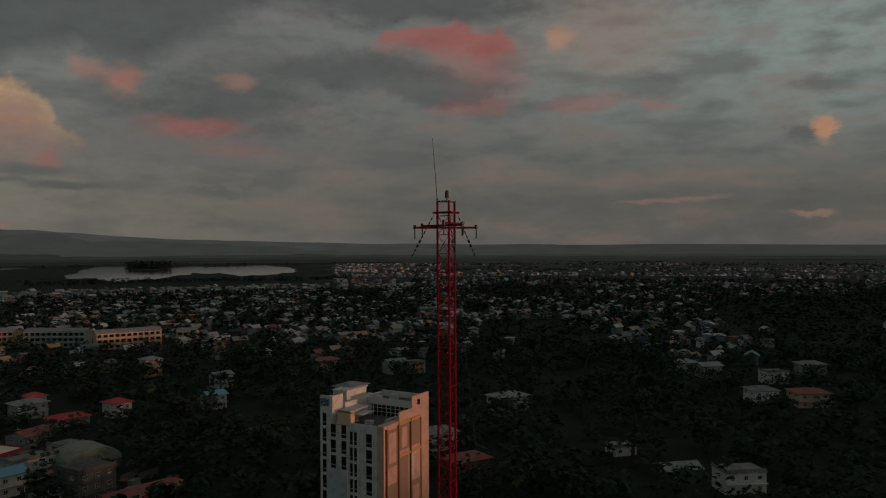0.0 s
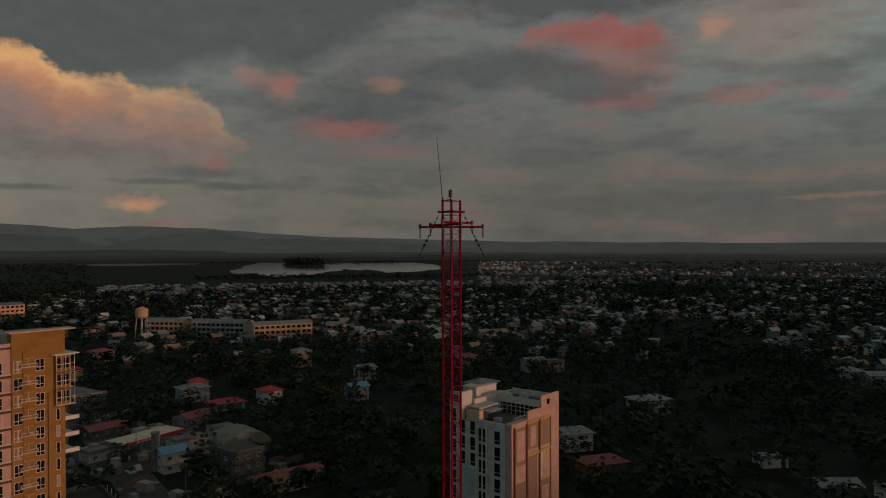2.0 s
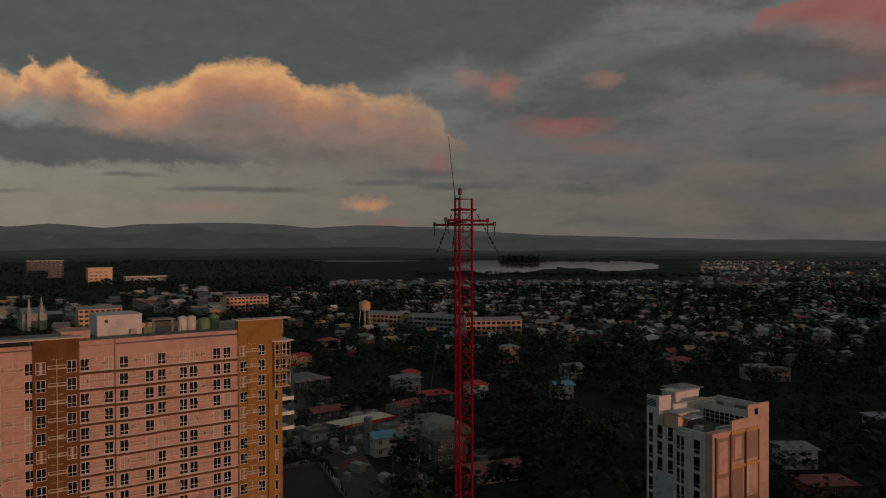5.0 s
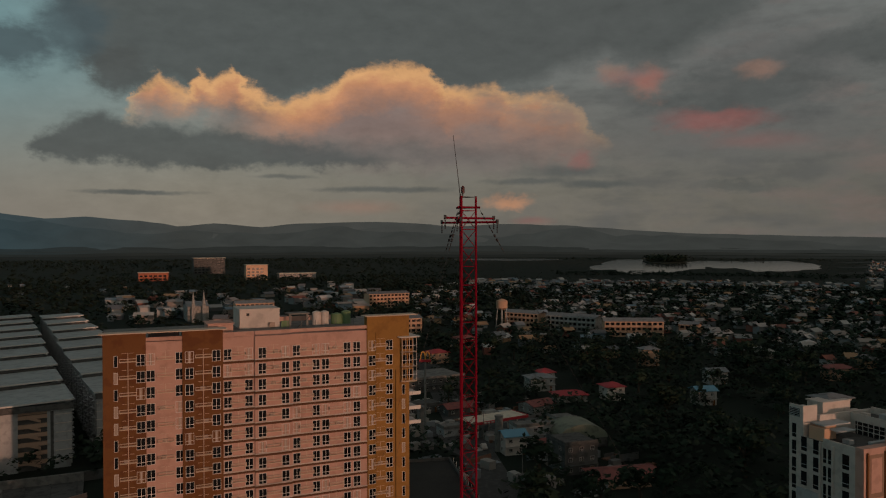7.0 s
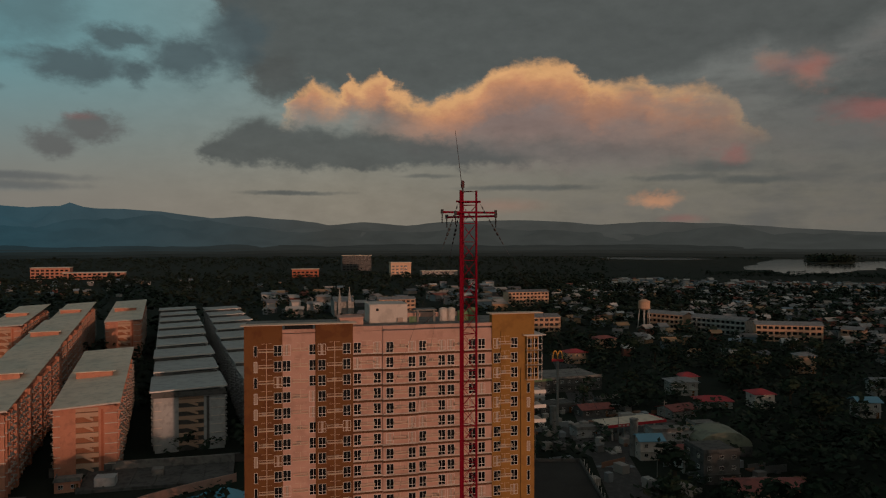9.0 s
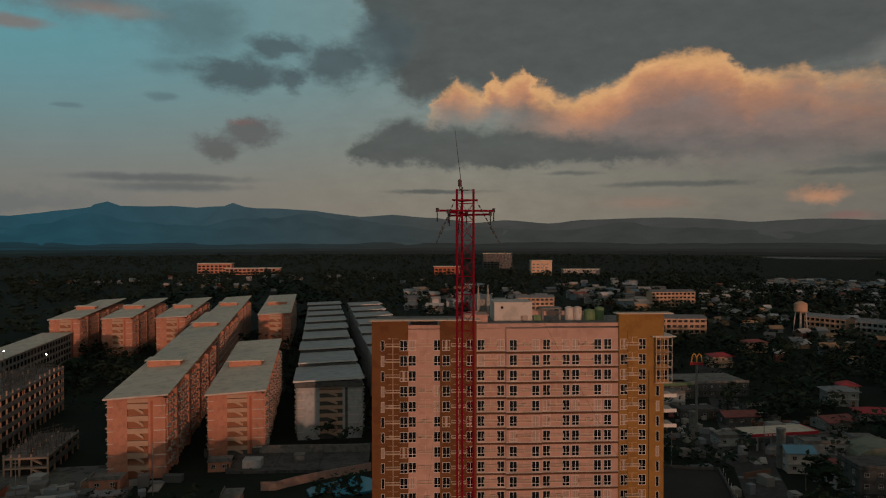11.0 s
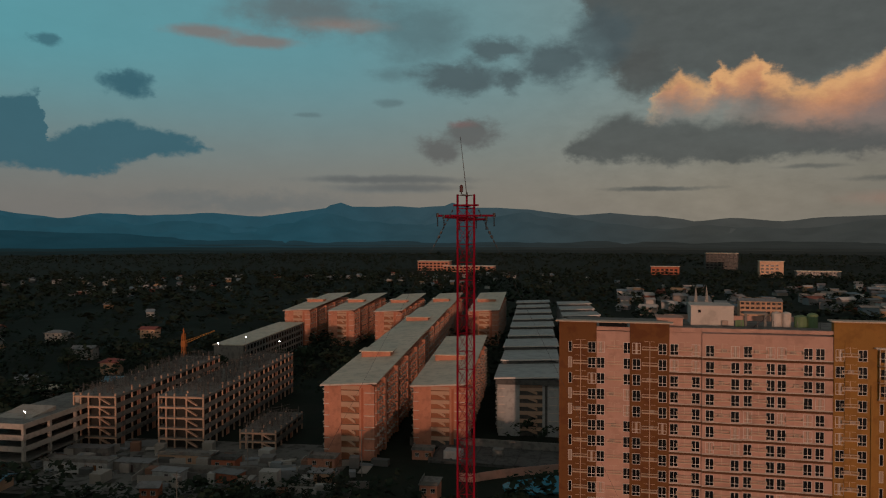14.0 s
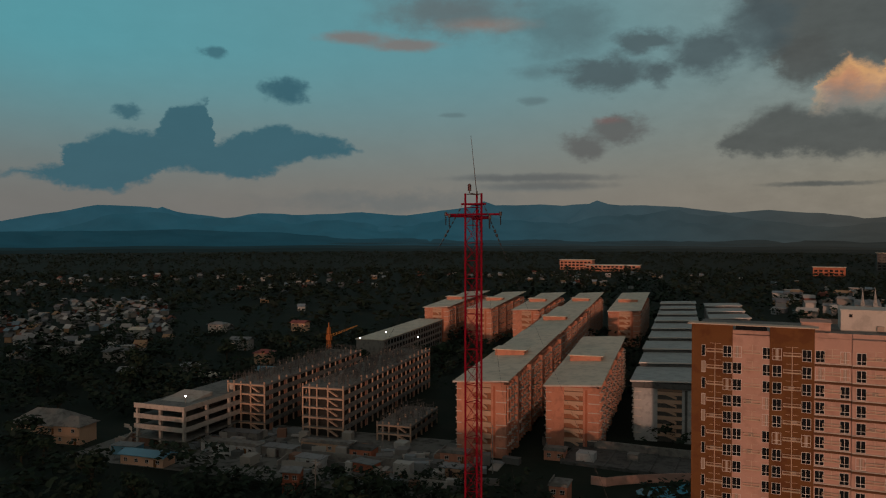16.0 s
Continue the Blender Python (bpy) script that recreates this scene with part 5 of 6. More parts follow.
def house(x, y, rot, w, d, storeys, roof, wallmat, roofmat, label, name="house", rise=1.6, group="town houses"):
    """A small house: rendered walls, a roof with eaves, windows with panes, a door."""
    w, d, rise = w * 0.84, d * 0.84, rise * 0.9
    hs = thing(name, label, "house", group, pose(x, y, 0, 0, 0, rot))
    h = 2.75 * storeys
    part("wall", Shape().box(-w / 2, w / 2, -d / 2, d / 2, 0, h), wallmat, hs)
    if roof == "flat":
        part("roof", Shape().box(-w / 2 - 0.3, w / 2 + 0.3, -d / 2 - 0.3, d / 2 + 0.3, h, h + 0.2).box(-w / 2, w / 2, -d / 2 - 0.05, -d / 2 + 0.15, h + 0.2, h + 0.9).box(-w / 2 - 0.05, -w / 2 + 0.15, -d / 2 + 0.15, d / 2, h + 0.2, h + 0.9), roofmat, hs)
    elif roof == "hip":
        part("roof", Shape().hip(-w / 2, w / 2, -d / 2, d / 2, h, rise, 0.8), roofmat, hs)
    else:
        part("roof", Shape().gable(-w / 2, w / 2, -d / 2, d / 2, h, rise, 0.7), roofmat, hs)
        part("gable_wall", Shape().add([(-w / 2, -d / 2, h), (-w / 2, d / 2, h), (-w / 2, 0, h + rise * 0.85), (-w / 2 + 0.2, -d / 2, h), (-w / 2 + 0.2, d / 2, h), (-w / 2 + 0.2, 0, h + rise * 0.85)], [(0, 2, 1), (3, 4, 5), (0, 3, 5, 2), (1, 2, 5, 4), (0, 1, 4, 3)]), wallmat, hs)
    n = max(2, int(w / 3.2))
    for s in range(storeys):
        for i in range(n):
            xx = -w / 2 + w * (i + 0.5) / n
            wn = part("window", HWIN, FRAME, hs, m=pose(xx, -d / 2, 2.75 * s + 0.9))
            part("pane", HPANE, GLASS, wn)
        for i in range(max(1, int(d / 4))):
            yy = -d / 2 + d * (i + 0.5) / max(1, int(d / 4))
            wn = part("window", HWIN, FRAME, hs, m=pose(-w / 2, yy, 2.75 * s + 0.9, 0, 0, -90))
            part("pane", HPANE, GLASS, wn)
    if storeys > 1:
        part("balcony_ledge", Shape().box(-w / 2 - 0.05, w / 2 + 0.05, -d / 2 - 0.7, -d / 2 - 0.003, 2.6, 2.78), wallmat, hs)
    part("door", Shape().box(w * 0.28, w * 0.28 + 0.95, -d / 2 - 0.06, -d / 2 - 0.003, 0, 2.05), BROWN, hs)
    SPOTS.append((x, y, max(w, d) * 0.75))
    return hs


NEAR_A = [(152, 346, 5, 12, 9, 2, "hip", HOUSEPINK, REDROOF, "orange two-storey house with a bright red hipped roof"),
          (190, 392, 8, 16, 10, 2, "hip", HOUSEPINK, RUST, "long peach two-storey house with arches and rust roof"),
          (163, 262, -10, 13, 10, 2, "hip", HOUSEWALL, GREYROOF, "pale two-storey house with a grey hipped roof"),
          (172, 272, -10, 8, 8, 2, "hip", HOUSEWALL, REDROOF, "pale house with a small dark red roof"),
          (162, 238, -15, 15, 9, 1, "hip", HOUSEWALL, REDROOF, "single-storey cream house with a wide dark red roof"),
          (179, 233, -10, 9, 9, 2, "hip", WHITE, REDROOF, "white two-storey house with a dark red roof"),
          (141, 228, 12, 13, 10, 1, "gable", HOUSEWALL, RUST, "low house with a rust-brown gabled roof"),
          (112, 236, 4, 14, 8, 1, "gable", DARKCON, RUST, "low dark shop with a rust-brown roof"),
          (105, 183, -8, 8, 7, 2, "gable", WHITE, TEALROOF, "small white building with a pale blue roof")]
NEAR_B = [(117, 192, -8, 15, 8, 2, "flat", GREYWALL, CONCRETE, "flat-roofed grey commercial building with a parapet"),
          (112, 170, -5, 12, 8, 2, "gable", HOUSEWALL, RUST, "white shop house with a dark red roof"),
          (112, 162, -5, 12, 13, 3, "flat", DARKCON, DARKCON, "dark flat-roofed concrete building with open storeys"),
          (131, 196, -5, 9, 8, 2, "flat", HOUSEPINK, CONCRETE, "peach flat-roofed block beside a vaulted hall"),
          (118, 146, -12, 22, 11, 1, "hip", HOUSEPINK, RUST, "low hall with a broad dark red roof and yellow eaves"),
          (97, 210, 2, 9, 7, 1, "flat", GREYWALL, CONCRETE, "small flat grey kiosk beside the road"),
          (101, 246, 2, 17, 11, 1, "flat", DARKCON, DARKCON, "low dark restaurant with a pale flat parapet"),
          (100, 278, 6, 26, 12, 2, "flat", DARKCON, GREENP, "long dark greenish commercial block with flat roof")]
NEAR_C = [(195, 105, -35, 11, 10, 2, "hip", WHITE, GREYROOF, "white two-storey villa with a grey roof and gabled dormer"),
          (180, 88, -30, 14, 10, 1, "hip", BRICKWALL, RUST, "low brown house with a broad dark roof"),
          (256, 107, -30, 16, 11, 2, "hip", HOUSEWALL, GREYROOF, "grey villa with a hipped roof among trees"),
          (299, 225, -25, 14, 10, 2, "hip", HOUSEPINK, RUST, "pink house with a broad salmon hipped roof"),
          (308, 190, -30, 12, 10, 2, "gable", HOUSEWALL, GREYROOF, "grey gabled house among dark trees"),
          (313, 182, -30, 11, 9, 2, "flat", HOUSEPINK, CONCRETE, "cream two-storey house with flat eaves"),
          (247, 293, -20, 10, 9, 3, "hip", HOUSEPINK, GREYROOF, "narrow three-storey cream house with dark roof"),
          (241, 241, -15, 10, 8, 2, "gable", HOUSEWALL, GREYROOF, "white-gabled house among trees"),
          (206, 211, -15, 9, 8, 2, "gable", HOUSEWALL, TEALROOF, "small house with a teal roof among trees")]
NEAR_D = [(312, 21, -55, 12, 11, 2, "hip", WHITE, GREYROOF, "white two-storey villa with stepped roofs"),
          (315, 4, -60, 15, 12, 2, "hip", HOUSEPINK, RUST, "two-storey house with a wide brown roof"),
          (370, 62, -50, 15, 10, 2, "hip", HOUSEWALL, GREYROOF, "grey house with a long low roof"),
          (365, 49, -50, 12, 9, 2, "gable", HOUSEWALL, GREYROOF, "grey gabled house beside trees"),
          (361, 20, -55, 12, 10, 2, "flat", WHITE, CONCRETE, "white flat-roofed villa among dark trees"),
          (392, 6, -60, 14, 10, 2, "hip", HOUSEWALL, GREYROOF, "pale house with a dark hipped roof among trees"),
          (194, 16, -55, 13, 9, 2, "flat", WHITE, CONCRETE, "long white house with dark windows"),
          (214, 52, -45, 9, 7, 1, "flat", WHITE, GREYROOF, "small white roof in the trees"),
          (198, 32, -50, 12, 8, 1, "gable", DARKCON, GREYROOF, "dark low house among trees")]
NEAR_E = [(-268, 320, 15, 13, 9, 2, "gable", HOUSEWALL, GREYROOF, "grey two-storey house behind the site"),
          (-205, 262, 12, 12, 8, 1, "gable", HOUSEWALL, TEALROOF, "low house with a teal metal roof"),
          (-228, 288, 20, 10, 8, 2, "hip", HOUSEPINK, RUST, "pinkish house with a rust roof"),
          (-244, 256, 10, 12, 8, 1, "gable", HOUSEWALL, GREYROOF, "low pale-roofed house among trees"),
          (-262, 236, 25, 11, 8, 1, "gable", HOUSEWALL, GREYROOF, "small pale-roofed dwelling among trees"),
          (-219, 240, 5, 9, 7, 1, "gable", HOUSEWALL, ROOFMET, "small dwelling with a light sheet roof"),
          (-300, 262, 30, 12, 9, 2, "hip", HOUSEWALL, GREYROOF, "grey house with hipped roof among trees"),
          (-330, 372, 15, 12, 9, 2, "hip", WHITE, GREYROOF, "white house with a grey roof on the slope"),
          (-285, 400, 5, 12, 8, 2, "gable", HOUSEPINK, RUST, "peach house with a rust gabled roof"),
          (-355, 330, 20, 11, 9, 2, "gable", HOUSEWALL, ROOFMET, "pale house with a light gabled roof")]
for group_ in (NEAR_A, NEAR_B, NEAR_C, NEAR_D, NEAR_E):
    for row in group_:
        house(*row)


# canopy station, school, tank, church, hall
station = thing("fuel_station", "fuel station with a pale flat canopy and red fascia", "fuel station", m=pose(110.5, 205.5, 0, 0, 0, 8))
part("canopy", Shape().box(-11, 11, -4.5, 4.5, 5.2, 5.5), ROOFMET, station)
part("fascia", Shape().box(-11.1, 11.1, -4.62, -4.503, 4.8, 5.7), SIGNRED, station, "red canopy edge")
part("fascia", Shape().box(11.003, 11.12, -4.5, 4.5, 4.8, 5.7), SIGNRED, station)
for xx in (-8, 0, 8):
    for yy in (-2.5, 2.5):
        part("post", Shape().box(xx - 0.2, xx + 0.2, yy - 0.2, yy + 0.2, 0, 5.2), WHITE, station)
for xx in (-7, -5.6, -4.2, -2.8):
    part("sign_bar", Shape().box(xx, xx + 0.9, -4.68, -4.622, 5.0, 5.45), WHITE, station)
SPOTS.append((110.5, 205.5, 16))


def long_block(x, y, rot, w, d, floors, wallmat, label, name="school_block"):
    b = thing(name, label, "school", "school blocks", pose(x, y, 0, 0, 0, rot))
    h = floors * 3.4
    part("body", Shape().box(0, w, 0, d, 0, h), wallmat, b)
    part("roof", Shape().gable(0, w, 0, d, h, 1.8, 0.9), GREYROOF, b)
    n = int(w / 3.4)
    for f in range(floors):
        part("gallery_slab", Shape().box(-0.2, w + 0.2, -1.3, -0.003, f * 3.4 + 3.0, f * 3.4 + 3.3), wallmat, b)
        part("gallery_rail", Shape().box(-0.2, w + 0.2, -1.35, -1.2, f * 3.4 + 3.3, f * 3.4 + 4.1) if f < floors - 1 else Shape().box(-0.2, w + 0.2, -1.35, -1.2, f * 3.4 + 2.7, f * 3.4 + 2.998), wallmat, b)
        for i in range(n):
            part("window", Shape().box(0.5 + i * w / n, 0.5 + i * w / n + w / n * 0.66, -0.05, 0.05, f * 3.4 + 0.9, f * 3.4 + 2.6), GLASS, b)
    for i in range(n + 1):
        part("pier", Shape().box(i * w / n - 0.2, i * w / n + 0.2, -1.25, -1.0, 0, h), wallmat, b)
    SPOTS.append((x + math.cos(radians(rot)) * w / 2, y + math.sin(radians(rot)) * w / 2, w * 0.55))
    return b


long_block(295, 395, -27, 38, 11, 3, HOUSEPINK, "peach three-storey school block with open galleries")
long_block(283, 447, -62, 38, 10, 3, HOUSEWALL, "grey three-storey school block with white galleries")
long_block(268, 480, -62, 28, 10, 3, HOUSEPINK, "pale peach three-storey school wing")
long_block(349, 385, -60, 12, 9, 2, HOUSEPINK, "small orange lit classroom block")
long_block(150, 470, -4, 44, 14, 3, HOUSEPINK, "long pinkish institution with a stepped roof", "institution")
long_block(220, 655, 2, 40, 14, 4, HOUSEPINK, "salmon multi-storey hall behind the tower", "institution")
long_block(90, 600, 0, 30, 14, 4, HOUSEPINK, "orange commercial block with a red sign", "commercial_block")
tank = thing("water_tower", "round pinkish water tank on splayed legs", "water tower", m=pose(259, 470, 0))
part("bowl", Shape().tube((0, 0, 14.5), (0, 0, 19.5), 4.2, 18).tube((0, 0, 19.5), (0, 0, 21), 4.2, 18, 1.2).tube((0, 0, 13.2), (0, 0, 14.5), 2.2, 18, 4.2), HOUSEPINK, tank)
for k in range(6):
    a = k * math.pi / 3
    part("leg", Shape().tube((5 * math.cos(a), 5 * math.sin(a), 0), (3.6 * math.cos(a), 3.6 * math.sin(a), 14.2), 0.3, 6), HOUSEWALL, tank)
part("riser", Shape().tube((0, 0, 0), (0, 0, 13.2), 0.7, 8), HOUSEWALL, tank)
SPOTS.append((259, 470, 10))
church = thing("church", "pale church with twin pointed spires", "church", m=pose(62, 600, 0, 0, 0, 0))
part("nave", Shape().box(-8, 8, 6, 40, 0, 12), HOUSEWALL, church)
part("nave_roof", Shape().gable(-8, 8, 6, 40, 12, 3, 0.5), GREYROOF, church)
for s in (-1, 1):
    part("spire", Shape().box(s * 4 - 1.3, s * 4 + 1.3, 2, 5.2, 0, 14).tube((s * 4, 3.6, 14), (s * 4, 3.6, 25), 1.35, 8, 0.08), HOUSEWALL, church, "pale pointed spire")
SPOTS.append((62, 610, 25))
hall = thing("vaulted_hall", "olive barrel-vaulted shed beside shop houses", "warehouse", m=pose(128.5, 184, 0, 0, 0, -12))
vs = Shape()
for i in range(13):
    a = math.pi * i / 12
    for yy in (-6, 6):
        vs.v.append((math.cos(a) * -8, yy, 3 + math.sin(a) * 4.2))
vs.f += [(2 * i, 2 * i + 2, 2 * i + 3, 2 * i + 1) for i in range(12)] + [tuple(range(0, 26, 2))[::-1], tuple(range(1, 26, 2))]
part("vault", vs, TARP, hall, "dull olive tarpaulin vault")
part("wall", Shape().box(-7.9, 7.9, -5.9, 5.9, 0, 3.0), DARKCON, hall)
SPOTS.append((128.5, 184, 11))
sign = thing("pole_sign", "tall pole with a red panel and yellow double-arch sign", "sign", m=pose(83.3, 199, 0, 0, 0, -20))
part("pole", Shape().tube((0, 0, 0), (0, 0, 26.5), 0.35, 8), CONCRETE, sign)
part("panel", Shape().box(-1.8, 1.8, -0.2, 0.2, 26.4, 27.2), SIGNRED, sign)
for s in (-1, 1):
    arc = Shape()
    for i in range(10):
        a0, a1 = math.pi * i / 10, math.pi * (i + 1) / 10
        arc.tube((s * 0.72 + math.cos(a0) * 0.72, -0.3, 27.2 + math.sin(a0) * 2.5), (s * 0.72 + math.cos(a1) * 0.72, -0.3, 27.2 + math.sin(a1) * 2.5), 0.2, 6)
    part("arch", arc, SIGNYEL, sign)
solid("concrete_pillar", Shape().tube((0, 0, 0), (0, 0, 10.5), 1.2, 14).tube((0, 0, 10.5), (0, 0, 10.9), 1.35, 14), CONCRETE, "round pale concrete pillar beside the road", "pillar", m=pose(102, 186, 0))
solid("concrete_pillar", Shape().tube((0, 0, 0), (0, 0, 9.0), 1.2, 14).tube((0, 0, 9.0), (0, 0, 9.4), 1.35, 14), CONCRETE, "round pale concrete pillar beside the road", "pillar", m=pose(88, 214, 0))
annex = thing("annex", "low annex with a black flat roof and pale parapet", "building", m=pose(50, 132, 0, 0, 0, -14))
part("body", Shape().box(0, 17, 0, 38, 0, 6.0), DARKCON, annex)
part("roof", Shape().box(0.3, 16.7, 0.3, 37.7, 6.0, 6.15), INNER, annex, "black flat roof")
part("parapet", Shape().box(16.7, 17.1, 0, 38, 6.0, 6.9), DARKCON, annex)
part("parapet", Shape().box(-0.1, 17.1, 37.7, 38.1, 6.0, 6.9), DARKCON, annex)
for i in range(10):
    part("railing_post", Shape().box(17.15, 17.25, 1 + i * 3.6, 1.1 + i * 3.6, 6.2, 8.0), FRAME, annex)
house(118, 287, 4, 40, 24, 2, "flat", DARKCON, CONCRETE, "wide dark flat-roofed store with a pale parapet", "store")
house(96, 262, 4, 14, 10, 2, "flat", GREYWALL, CONCRETE, "grey two-storey shop with a flat roof beside the store", "store")
SPOTS.append((60, 148, 20))
SPOTS.append((90, 170, 12))
for x, y, w, d, h, rot, mat, lab in ((68, 1268, 44, 16, 13, 0, BRICKWALL, "reddish far institution block"), (182, 1500, 58, 22, 30, 0, DARKCON, "grey unfinished high block in the distance"),
                                     (222, 1230, 34, 18, 24, 0, HOUSEPINK, "yellowish far apartment block"), (285, 1215, 60, 16, 10, 0, HOUSEWALL, "long grey far block"),
                                     (-335, 1330, 58, 30, 17, 5, MIDWALL, "pale far hall on a rise"), (-262, 1290, 90, 30, 10, 5, MIDWALL, "long pale far hall")):
    fb = thing("distant_block", lab, "building", "distant blocks", pose(x, y, 0, 0, 0, rot))
    part("body", Shape().box(-w / 2, w / 2, -d / 2, d / 2, 0, h), mat, fb)
    part("roof", Shape().box(-w / 2 - 1, w / 2 + 1, -d / 2 - 1, d / 2 + 1, h, h + 0.8), ROOFMET, fb)
    for f in range(int(h / 5)):
        for i in range(int(w / 7)):
            part("window", Shape().box(-w / 2 + 1.5 + i * 7, -w / 2 + 6 + i * 7, -d / 2 - 0.1, -d / 2 + 0.05, 1.5 + f * 5, 4.2 + f * 5), GLASS, fb)

# villa, blue-roofed shed, site walls, pool, road
house(-213, 156, 10, 24, 14, 1, "hip", HOUSEPINK, CONCRETE, "wide low villa with a broad pale hipped roof", rise=4.5)
house(-193, 149, 10, 11, 9, 2, "hip", HOUSEPINK, CONCRETE, "two-storey end of a villa with a finial roof", rise=2.5)
house(-155, 141, 6, 17, 6, 1, "gable", HOUSEPINK, TEALROOF, "long low cabin with a light blue metal roof", "site_cabin", 1.0)
house(-116, 172, 6, 18, 5, 1, "flat", HOUSEPINK, CONCRETE, "low site office with a lit cream wall", "site_cabin")
house(-103, 171, 6, 8, 6, 1, "flat", BRICKWALL, DARKCON, "rust-coloured site shed in the yard", "site_cabin")
house(-141, 160, 6, 22, 6, 1, "flat", GREYWALL, CONCRETE, "long low grey site storage shed beside the frame", "site_cabin")
house(-77.5, 178.5, 6, 9, 6, 1, "flat", MIDWALL, CONCRETE, "small pink flat-roofed guard house", "gate_house")
house(-52.5, 192.5, 6, 7, 6, 1, "flat", MIDWALL, CONCRETE, "small pink flat-roofed service house", "gate_house")
house(-104, 138, 15, 5, 4, 2, "gable", BRICKWALL, GREYROOF, "tiny brick hut with a grey roof", "hut", 1.0)
house(-41, 156, 4, 5, 7, 2, "flat", MIDWALL, CONCRETE, "pale pink stair tower beside the pool", "stair_tower")
solid("site_wall", Shape().box(-60, 22, -0.2, 0.2, 0, 2.6), DARKCON, "long weathered concrete boundary wall", "wall", "structure", pose(0, 208, 0, 0, 0, 4))
solid("site_wall", Shape().box(-80, 0, -0.2, 0.2, 0, 2.4), CONCRETE, "pale concrete site wall", "wall", "structure", pose(-90, 166, 0, 0, 0, 6))
podium = thing("podium", "grey podium roof beside the pool at the tower's foot", "podium")
part("deck", Shape().box(-50, -12, 188, 205, 0, 0.8), DARKCON, podium)
for i in range(7):
    part("deck_beam", Shape().box(-50 + i * 6, -49.5 + i * 6, 188.2, 204.6, 0.8, 1.05), DARKCON, podium)
part("deck_parapet", Shape().box(-52, -12, 204.7, 205.3, 0.8, 3.0), CONCRETE, podium)
part("plant_box", Shape().box(-46, -41, 190, 194, 0.8, 3.0), GREYWALL, podium)
part("plant_box", Shape().box(-33, -30, 196, 199, 0.8, 2.6), CONCRETE, podium)
wall_c = Shape()
for i in range(14):
    a0, a1 = i / 14, (i + 1) / 14
    f0 = lambda q: (-38 + 27 * q, 174 + 17 * max(0, q - 0.15) ** 0.8)
    (xa, ya), (xb, yb) = f0(a0), f0(a1)
    wall_c.add([(xa, ya, 0), (xb, yb, 0), (xb, yb, 2.2), (xa, ya, 2.2), (xa, ya + 0.3, 0), (xb, yb + 0.3, 0), (xb, yb + 0.3, 2.2), (xa, ya + 0.3, 2.2)],
               [(0, 1, 2, 3), (7, 6, 5, 4), (3, 2, 6, 7), (4, 5, 1, 0), (0, 3, 7, 4), (1, 5, 6, 2)])
solid("pool_wall", wall_c, PEACH, "curved pale wall round the pool", "wall", "structure")
outline("pool", -16, 175, 10, 6, 0.5, 0.6, POOL, "bright blue swimming pool", "pool", 9, 0.2, 48)
solid("road", Shape().box(-5.5, 5.5, -70, 200, 0.02, 0.10), ASPHALT, "dark asphalt road between shops", "road", "structure", pose(96, 190, 0, 0, 0, -18))
solid("forecourt", Shape().box(-26, 24, -24, 16, 0.02, 0.07), ASPHALT, "pale grey concrete forecourt", "pavement", "structure", pose(112, 212, 0, 0, 0, 8))
solid("site_yard", Shape().box(-105, 10, -22, 30, 0.02, 0.06), YARD, "bare grey building yard", "pavement", "structure", pose(-80, 168, 0, 0, 0, 6))
for x, y, r, mat in ((97, 215, 20, WHITE), (101, 211, 95, GREYWALL), (91, 205, 80, DARKCON), (88, 225, 80, WHITE), (108, 203, 10, GREYWALL), (99, 190, 70, WHITE), (92, 245, 78, RUST)):
    car = thing("car", "parked car on the forecourt", "car", "parked cars", pose(x, y, 0.1, 0, 0, r))
    part("body", Shape().box(-2.1, 2.1, -0.85, 0.85, 0.3, 0.9).add([(-1.4, -0.8, 0.9), (1.3, -0.8, 0.9), (1.3, 0.8, 0.9), (-1.4, 0.8, 0.9), (-0.9, -0.7, 1.45), (0.8, -0.7, 1.45), (0.8, 0.7, 1.45), (-0.9, 0.7, 1.45)], [(4, 5, 6, 7), (0, 1, 5, 4), (1, 2, 6, 5), (2, 3, 7, 6), (3, 0, 4, 7)]), mat, car)
    part("windscreen", Shape().add([(1.31, -0.7, 0.95), (1.31, 0.7, 0.95), (0.84, 0.62, 1.42), (0.84, -0.62, 1.42)], [(0, 1, 2, 3)]), GLASS, car)
    for xx in (-1.3, 1.3):
        for yy in (-0.8, 0.8):
            part("wheel", Shape().tube((xx, yy - 0.1, 0.33), (xx, yy + 0.1, 0.33), 0.33, 10), MASTDARK, car)
for x, y, h in ((-64, 172, 13), (-94, 166, 11), (-92, 130, 12), (72, 188, 10), (104, 200, 9), (128, 214, 9), (95, 160, 9)):
    ps = thing("utility_pole", "thin grey utility pole with a crossbar", "pole", "utility poles", pose(x, y, 0))
    part("shaft", Shape().tube((0, 0, 0), (0, 0, h), 0.16, 6, 0.1), CONCRETE, ps)
    part("crossbar", Shape().box(-1.0, 1.0, -0.06, 0.06, h - 0.8, h - 0.65), CONCRETE, ps)

